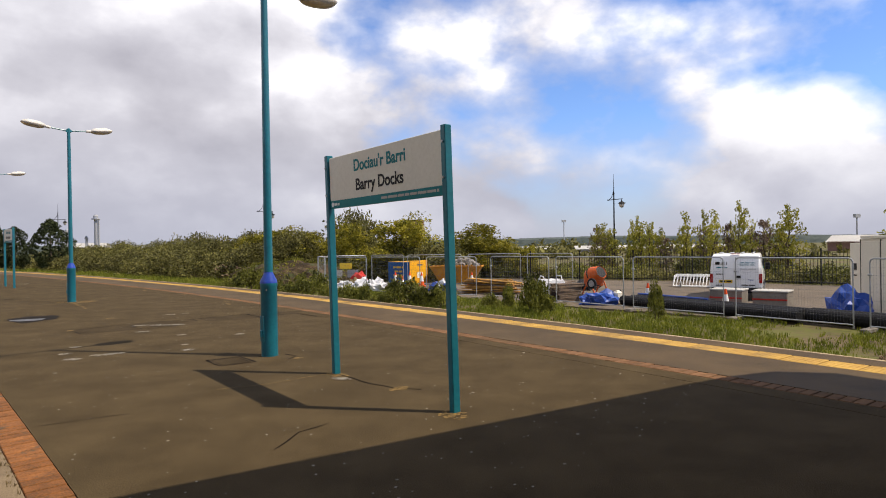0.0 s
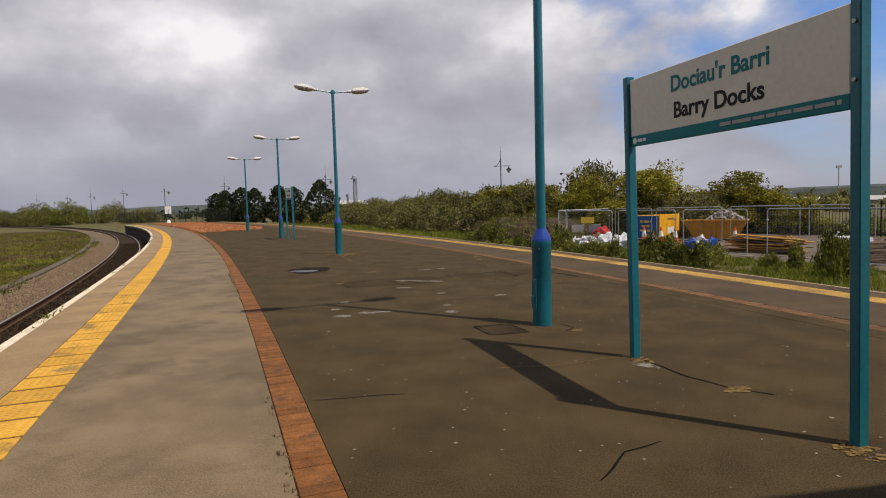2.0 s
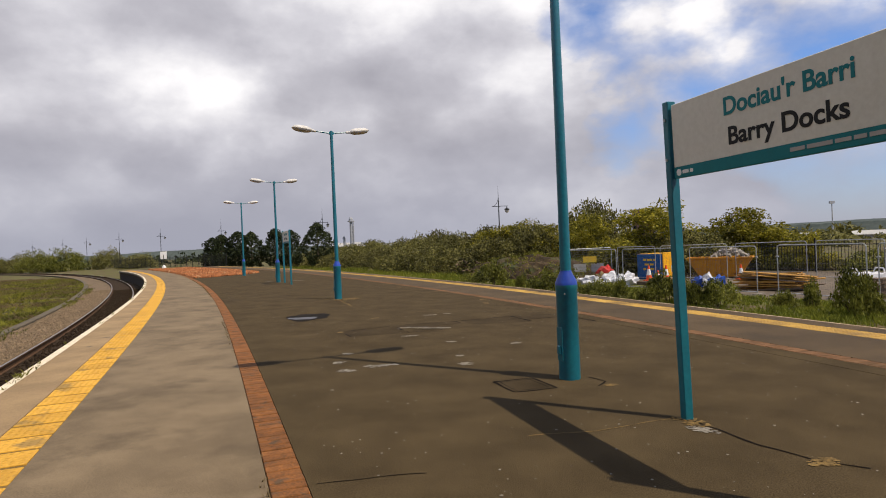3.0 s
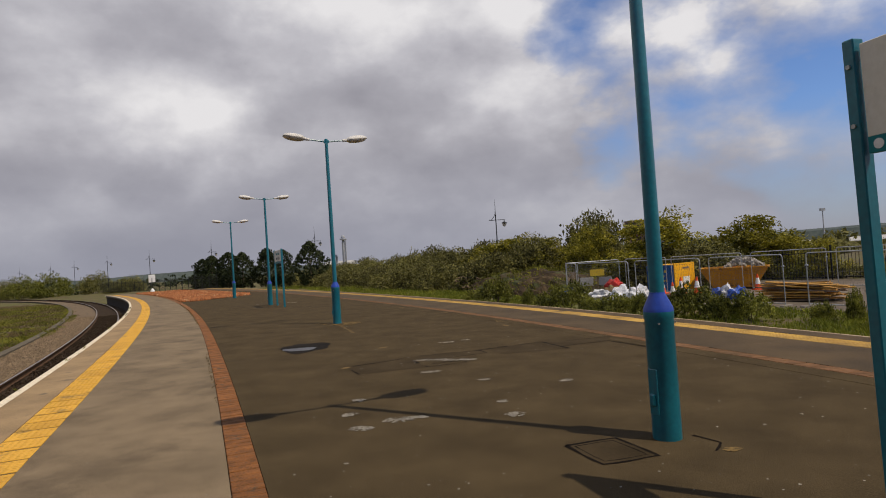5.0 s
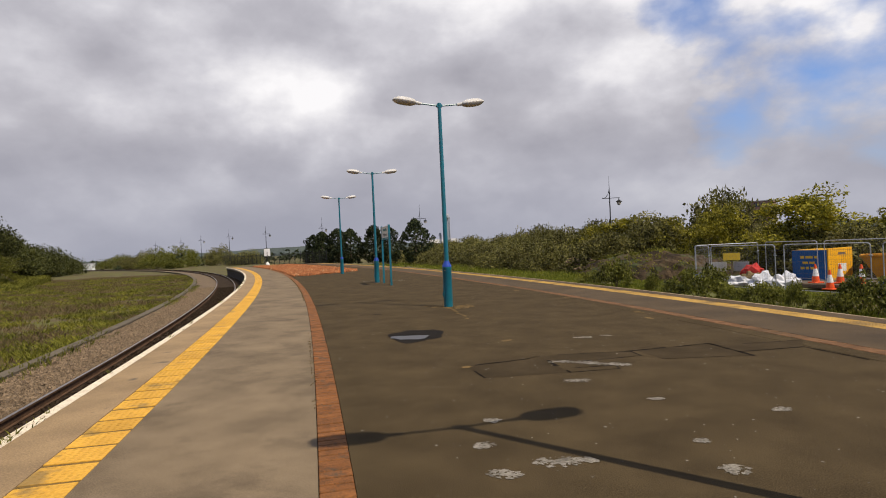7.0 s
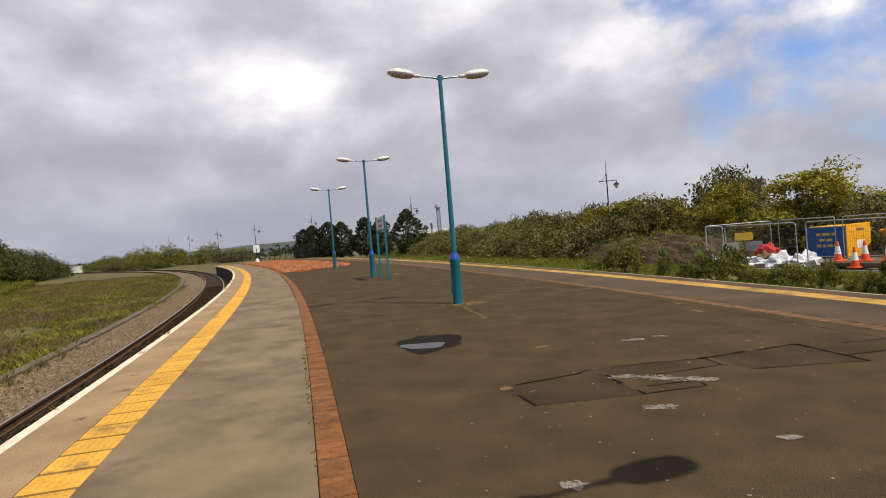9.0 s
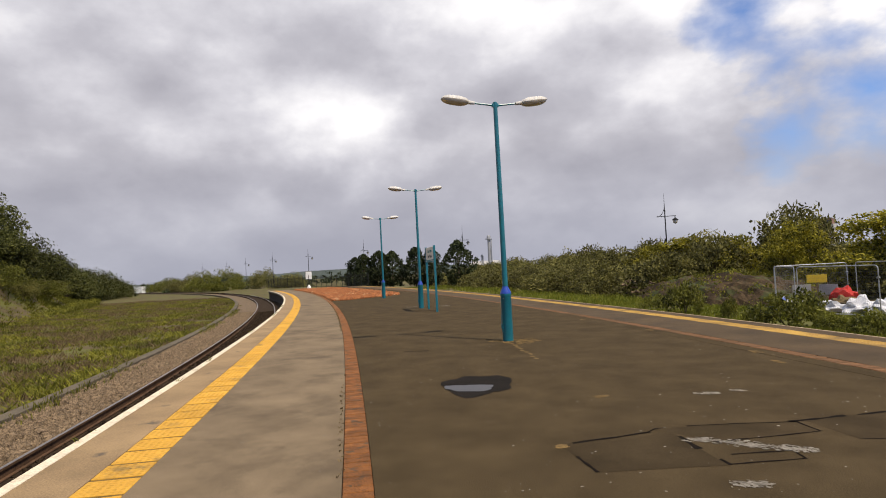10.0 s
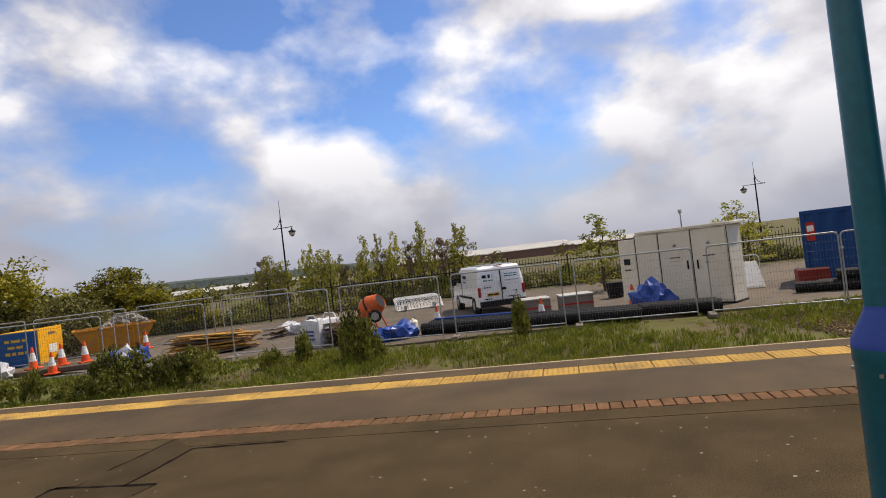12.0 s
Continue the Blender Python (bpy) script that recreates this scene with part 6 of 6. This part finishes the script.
for k, (x, y, rz) in enumerate(((-7.6, 38.9, 25), (-6.6, 38.8, 10))):
    nb_ = thing("site_notice", pose(x, y, YZ, 0, 0, rz - 20), "pale notice panel tied to the site fence", "notice", "site notices")
    part("stake", boxed((0, 0.03, 0.5), (0.05, 0.05, 1.0)), M_TIMBER_D, nb_)
    part("panel", boxed((0, 0, 0.70), (0.70, 0.02, 0.45), 0, 0.005), M_FARROOF, nb_)
yn = thing("site_notice", pose(-7.0, 38.7, YZ, 0, 0, 0), "yellow warning panel on the site fence", "notice", "site notices")
part("stake", boxed((0, 0.03, 0.65), (0.05, 0.05, 1.3)), M_TIMBER_D, yn)
part("panel", boxed((0, 0, 1.18), (0.75, 0.02, 0.34), 0, 0.005), M_PLATE, yn)


def timber_pile(m):
    ob = thing("timber_pile", m, "untidy pile of yellow shuttering boards", "timber pile")
    rng = random.Random(9)
    for k in range(46):
        lay = k // 7
        ln = rng.uniform(2.6, 3.9)
        part("plank", box(bmesh.new(), None, (ln, 0.22, 0.04), m=pose(rng.uniform(-0.5, 0.5), -0.75 + (k % 7) * 0.24 + lay * 0.03, 0.06 + lay * 0.105 + rng.uniform(0, 0.03), rng.uniform(-7, 7), rng.uniform(-3, 3), rng.uniform(-5, 5))), M_TIMBER if k % 4 else M_TIMBER_D, ob)
    for x in (-1.0, 1.0):
        part("bearer", boxed((x, 0, 0.02), (0.1, 1.9, 0.06)), M_TIMBER_D, ob)
    return ob


timber_pile(pose(1.35, 31.0, YZ, 0, 0, -28) @ Matrix.Diagonal((0.74, 0.85, 0.9, 1)))
jk = thing("board_heap", pose(5.3, 32.6, YZ, 0, 0, 20), "low heap of dark scrap boards and sheeting", "heap")
for k in range(14):
    part("board", box(bmesh.new(), None, (rnd.uniform(1.0, 2.4), 0.2, 0.04), m=pose(rnd.uniform(-0.8, 0.8), rnd.uniform(-0.4, 0.4), 0.04 + 0.025 * k, rnd.uniform(-5, 5), rnd.uniform(-4, 4), rnd.uniform(-30, 30))), M_TIMBER_D, jk)


def barrier(m):
    ob = thing("crowd_barrier", m, "galvanised crowd barrier in a leaning stack", "barrier", "crowd barriers")
    bm = bmesh.new()
    pipe_path(bm, [(-1.1, 0, 0.12), (-1.1, 0, 0.95), (-1.0, 0, 1.05), (1.0, 0, 1.05), (1.1, 0, 0.95), (1.1, 0, 0.12), (-1.1, 0, 0.12)], 0.019, 6)
    part("frame", bm, M_WHITE, ob)
    for k in range(1, 14):
        part("bar", tubed((-1.1 + 2.2 * k / 14, 0, 0.12), (-1.1 + 2.2 * k / 14, 0, 1.05), 0.009, 0.009, 5), M_WHITE, ob)
    for x in (-0.7, 0.7):
        part("foot", boxed((x, 0, 0.06), (0.06, 0.6, 0.12), 0, 0.01), M_GALV, ob)
    return ob


br = barrier(pose(11.7, 32.7, YZ, -60, 0, -30))
for k in range(1, 4):
    copy_thing(br, pose(11.7 + 0.05 * k, 32.7 + 0.12 * k, YZ, -60 + 2 * k, 0, -30 + k))
copy_thing(br, pose(17.6, 20.6, YZ, -4, 0, -58))
copy_thing(br, pose(17.9, 22.8, YZ, -4, 0, -50))

for x, y, rz in ((8.85, 22.75, -38), (9.85, 21.85, -40)):
    cr = thing("wrapped_crate", pose(x, y, YZ, 0, 0, rz), "grey film-wrapped pallet load of blocks", "pallet load", "pallet loads")
    part("load", boxed((0, 0, 0.40), (1.0, 0.85, 0.52), 0, 0.02), M_CONC, cr)
    part("lid", boxed((0, 0, 0.68), (1.05, 0.9, 0.05), 0, 0.01), M_FARROOF, cr)
    part("pallet_base", boxed((0, 0, 0.07), (1.05, 0.9, 0.14), 0, 0.01), M_TIMBER_D, cr)
    part("tape", boxed((0, -0.43, 0.42), (1.01, 0.012, 0.05)), M_RED, cr)

bd = thing("leaning_board", pose(15.85, 19.0, YZ, -28, 0, -40), "white board in a cream frame leaning outdoors", "board")
part("frame", boxed((0, 0, 0.52), (0.95, 0.08, 1.04), 0, 0.01), M_KIOSK, bd)
part("face", boxed((0, -0.046, 0.52), (0.82, 0.012, 0.90)), M_WHITE, bd)
rb = thing("red_crate", pose(15.95, 17.1, YZ, 0, 0, -60), "open red plastic crate by a container", "crate")
bm = boxed((0, 0, 0.3), (0.9, 0.7, 0.6), 0, 0.03)
part("shell", bm, M_RED_D, rb)
# flat black plate on the solid shell, painted as the shade inside
part("inside", boxed((0, 0, 0.602), (0.78, 0.58, 0.012)), M_BLACK, rb)
pt = thing("planter", pose(14.4, 23.55, YZ), "dark round planter with a young tree", "planter")
part("tub", lathe(bmesh.new(), [(0.28, 0), (0.36, 0.6), (0.32, 0.6)], 14), M_PLASTIC_K, pt)

# soil mound at the end of the hedge
bm = bmesh.new()
n = 34
grid = {}
for i in range(n + 1):
    for j in range(n + 1):
        a, b = i / n * 2 - 1, j / n * 2 - 1
        q = max(0.0, 1 - (a * a + b * b))
        z = 1.5 * q ** 0.75 * (1 + 0.35 * noise.noise(Vector((a * 3, b * 3, 1)))) + (0.24 * noise.noise(Vector((a * 11, b * 8, 2))) + 0.12 * noise.noise(Vector((a * 23, b * 17, 4)))) * (q > 0)
        p = P(39.5 + a * 8.5, 22.6 + b * 3.0)
        grid[i, j] = bm.verts.new((p.x, p.y, -1.05 + max(z, 0)))
for i in range(n):
    for j in range(n):
        bm.faces.new((grid[i, j], grid[i + 1, j], grid[i + 1, j + 1], grid[i, j + 1]))
bmesh.ops.recalc_face_normals(bm, faces=bm.faces)
tagged(part("soil_mound", bm, M_SOIL), "long mound of brown soil with weeds", "mound", kind="structure")
rng_ = np.random.default_rng(77)
ctr_ = []
for k in range(420):
    a, b = rng_.uniform(-0.95, 0.8), rng_.uniform(-0.9, 0.9)
    q = 1 - a * a - b * b
    if q > 0.02 and noise.noise(Vector((a * 3, b * 3, 8))) > -0.15:
        p = P(39.5 + a * 8.5, 22.6 + b * 3.0)
        ctr_.append((p.x, p.y, -1.0 + 1.55 * q ** 0.75 * (1 + 0.35 * noise.noise(Vector((a * 3, b * 3, 1))))))
v_, f_ = leaves(rng_, ctr_, [0.22] * len(ctr_), 3800, 0.06)
tagged(raw("mound_weeds", v_, f_, M_WEED), "low weeds growing over a soil mound", "weeds", kind="stuff")
for k in range(9):
    p = P(45 + rnd.uniform(-2.5, 1.5), 20.8 + rnd.uniform(-0.6, 0.8))
    sack("stone", pose(p.x, p.y, -0.75 + rnd.uniform(0, 0.8), 0, 0, k * 40), (rnd.uniform(0.14, 0.30), 0.16, 0.12), 40 + k, M_BALLAST, "pale broken stone on a soil mound", "stone", "stones on the mound")

# far belts of trees
def far_wood(bear0, bear1, d0, d1, n, h, material, seed, label):
    rng = np.random.default_rng(seed)
    ctr, rad = [], []
    for k in range(n):
        b = radians(rng.uniform(bear0, bear1))
        d = rng.uniform(d0, d1)
        hh = h * rng.uniform(0.5, 1.2)
        x, y = d * math.sin(b), d * math.cos(b)
        for j in range(3):
            ctr.append((x + rng.normal() * hh * 0.4, y + rng.normal() * hh * 0.4, -3 + hh * (0.3 + 0.25 * j)))
            rad.append(hh * rng.uniform(0.3, 0.5))
    v, f = leaves(rng, ctr, rad, n * 60, h * 0.14)
    tagged(raw("far_woods", v, f, material), label, "trees", kind="stuff")


far_wood(4, 75, 95, 240, 170, 3.6, M_LEAF_B, 71, "belt of far scrub and trees beyond the yard")
far_wood(-14, 20, 110, 260, 90, 4.6, M_LEAF_B, 73, "belt of far scrub and trees beyond the site")
far_wood(-75, -42, 190, 420, 130, 5.0, M_LEAF_C, 72, "belt of far trees beyond the bend")

# ---- bricks and tactile tiles ----
def piece_mesh(name, size, material, bevel=0.006, domes=0):
    bm = boxed((0, 0, -size[2] / 2), size, 0, bevel)
    if domes:
        for i in range(domes):
            for j in range(domes):
                x, y = ((i + 0.5) / domes - 0.5) * size[0] * 0.94, ((j + 0.5) / domes - 0.5) * size[1] * 0.94
                vs = [bm.verts.new((x + a * 0.016, y + b * 0.016, -0.0005)) for a, b in ((-1, -1), (1, -1), (1, 1), (-1, 1))]
                t = bm.verts.new((x, y, 0.006))
                for k in range(4):
                    bm.faces.new((vs[k], vs[(k + 1) % 4], t))
    me = bpy.data.meshes.new(name)
    bm.normal_update()
    bm.to_mesh(me)
    bm.free()
    me.materials.append(material)
    return me


def lay(name, me, parent, s_from, s_to, pitch, u_fun, z=0.0, wobble=0.003, tilt=0.6):
    r_ = random.Random(int(s_from * 10) + len(name))
    s = s_from
    while s < s_to:
        a, b = P(s - 0.1, u_fun(s - 0.1)), P(s + 0.1, u_fun(s + 0.1))
        ob = new(name, me)
        p = P(s, u_fun(s), z + r_.uniform(-wobble, wobble))
        ob.matrix_world = pose(p.x, p.y, p.z, r_.uniform(-tilt, tilt), r_.uniform(-tilt, tilt), math.degrees(math.atan2(b.y - a.y, b.x - a.x)) + r_.uniform(-0.6, 0.6))
        ob.parent = parent
        s += pitch


def lay_joined(name, size, material, parent, runs, pitch, u_fun, z=0.0):
    v, f = [], []
    for s_from, s_to in runs:
        s = s_from
        while s < s_to:
            a, b = P(s - 0.1, u_fun(s - 0.1)), P(s + 0.1, u_fun(s + 0.1))
            d = (b - a).normalized()
            n_ = Vector((-d.y, d.x, 0))
            p = P(s, u_fun(s), z)
            i = len(v)
            for zz in (-0.04, 0.0):
                for x, y in ((-1, -1), (1, -1), (1, 1), (-1, 1)):
                    v.append(p + d * x * size[0] / 2 + n_ * y * size[1] / 2 + Vector((0, 0, zz)))
            f += [(i + 4, i + 5, i + 6, i + 7)] + [(i + k, i + (k + 1) % 4, i + 4 + (k + 1) % 4, i + 4 + k) for k in range(4)]
            s += pitch
    ob = raw(name, v, f, material, parent)
    return tagged(ob, kind="stuff")


brick_me = piece_mesh("brick", (0.102, 0.215, 0.06), M_BRICK, 0.005)
lay("brick", brick_me, platform, 4.0, 37.5, 0.112, lambda s: u_brick(s) + 0.11, 0.002)
lay_joined("brick_border", (0.102, 0.215), M_BRICK, platform, ((-12, 3.95), (37.6, 88)), 0.112, lambda s: u_brick(s) + 0.11)
paver_me = piece_mesh("paver", (0.100, 0.215, 0.06), M_PAVER, 0.006)
lay("paver", paver_me, platform, 2.0, 34.2, 0.108, lambda s: u_right(s) - 2.24, 0.001)
lay_joined("paver_border", (0.100, 0.215), M_PAVER, platform, ((-10, 1.95), (34.3, 88)), 0.108, lambda s: u_right(s) - 2.24)
tile_me = piece_mesh("tactile_tile", (0.345, 0.388, 0.05), M_YELLOW, 0.004, 6)
lay("tactile_tile", tile_me, platform, -8.0, 90, 0.40, lambda s: u_left(s) + 0.785, 0.002, 0.002, 0.4)
tile_me_r = piece_mesh("tactile_tile", (0.385, 0.388, 0.05), M_YELLOW_R, 0.004, 6)
lay("tactile_tile", tile_me_r, platform, -8.0, 90, 0.40, lambda s: u_right(s) - 0.635, 0.002, 0.002, 0.4)
turf("joint_weeds", 420, (5, 46), lambda s: (u_brick(s) - 0.05, u_brick(s) + 0.0), 0.0, 0.022, 4, 0.004, M_STRAW, "dry moss and weeds along the brick border", 12, 0.9)
turf("joint_weeds", 160, (7, 46), lambda s: (u_left(s) - 0.02, u_left(s) + 0.03), -0.02, 0.06, 5, 0.006, M_WEED, "weeds growing over the platform edge", 13, 0.9, patch=0.25, pscale=0.5)
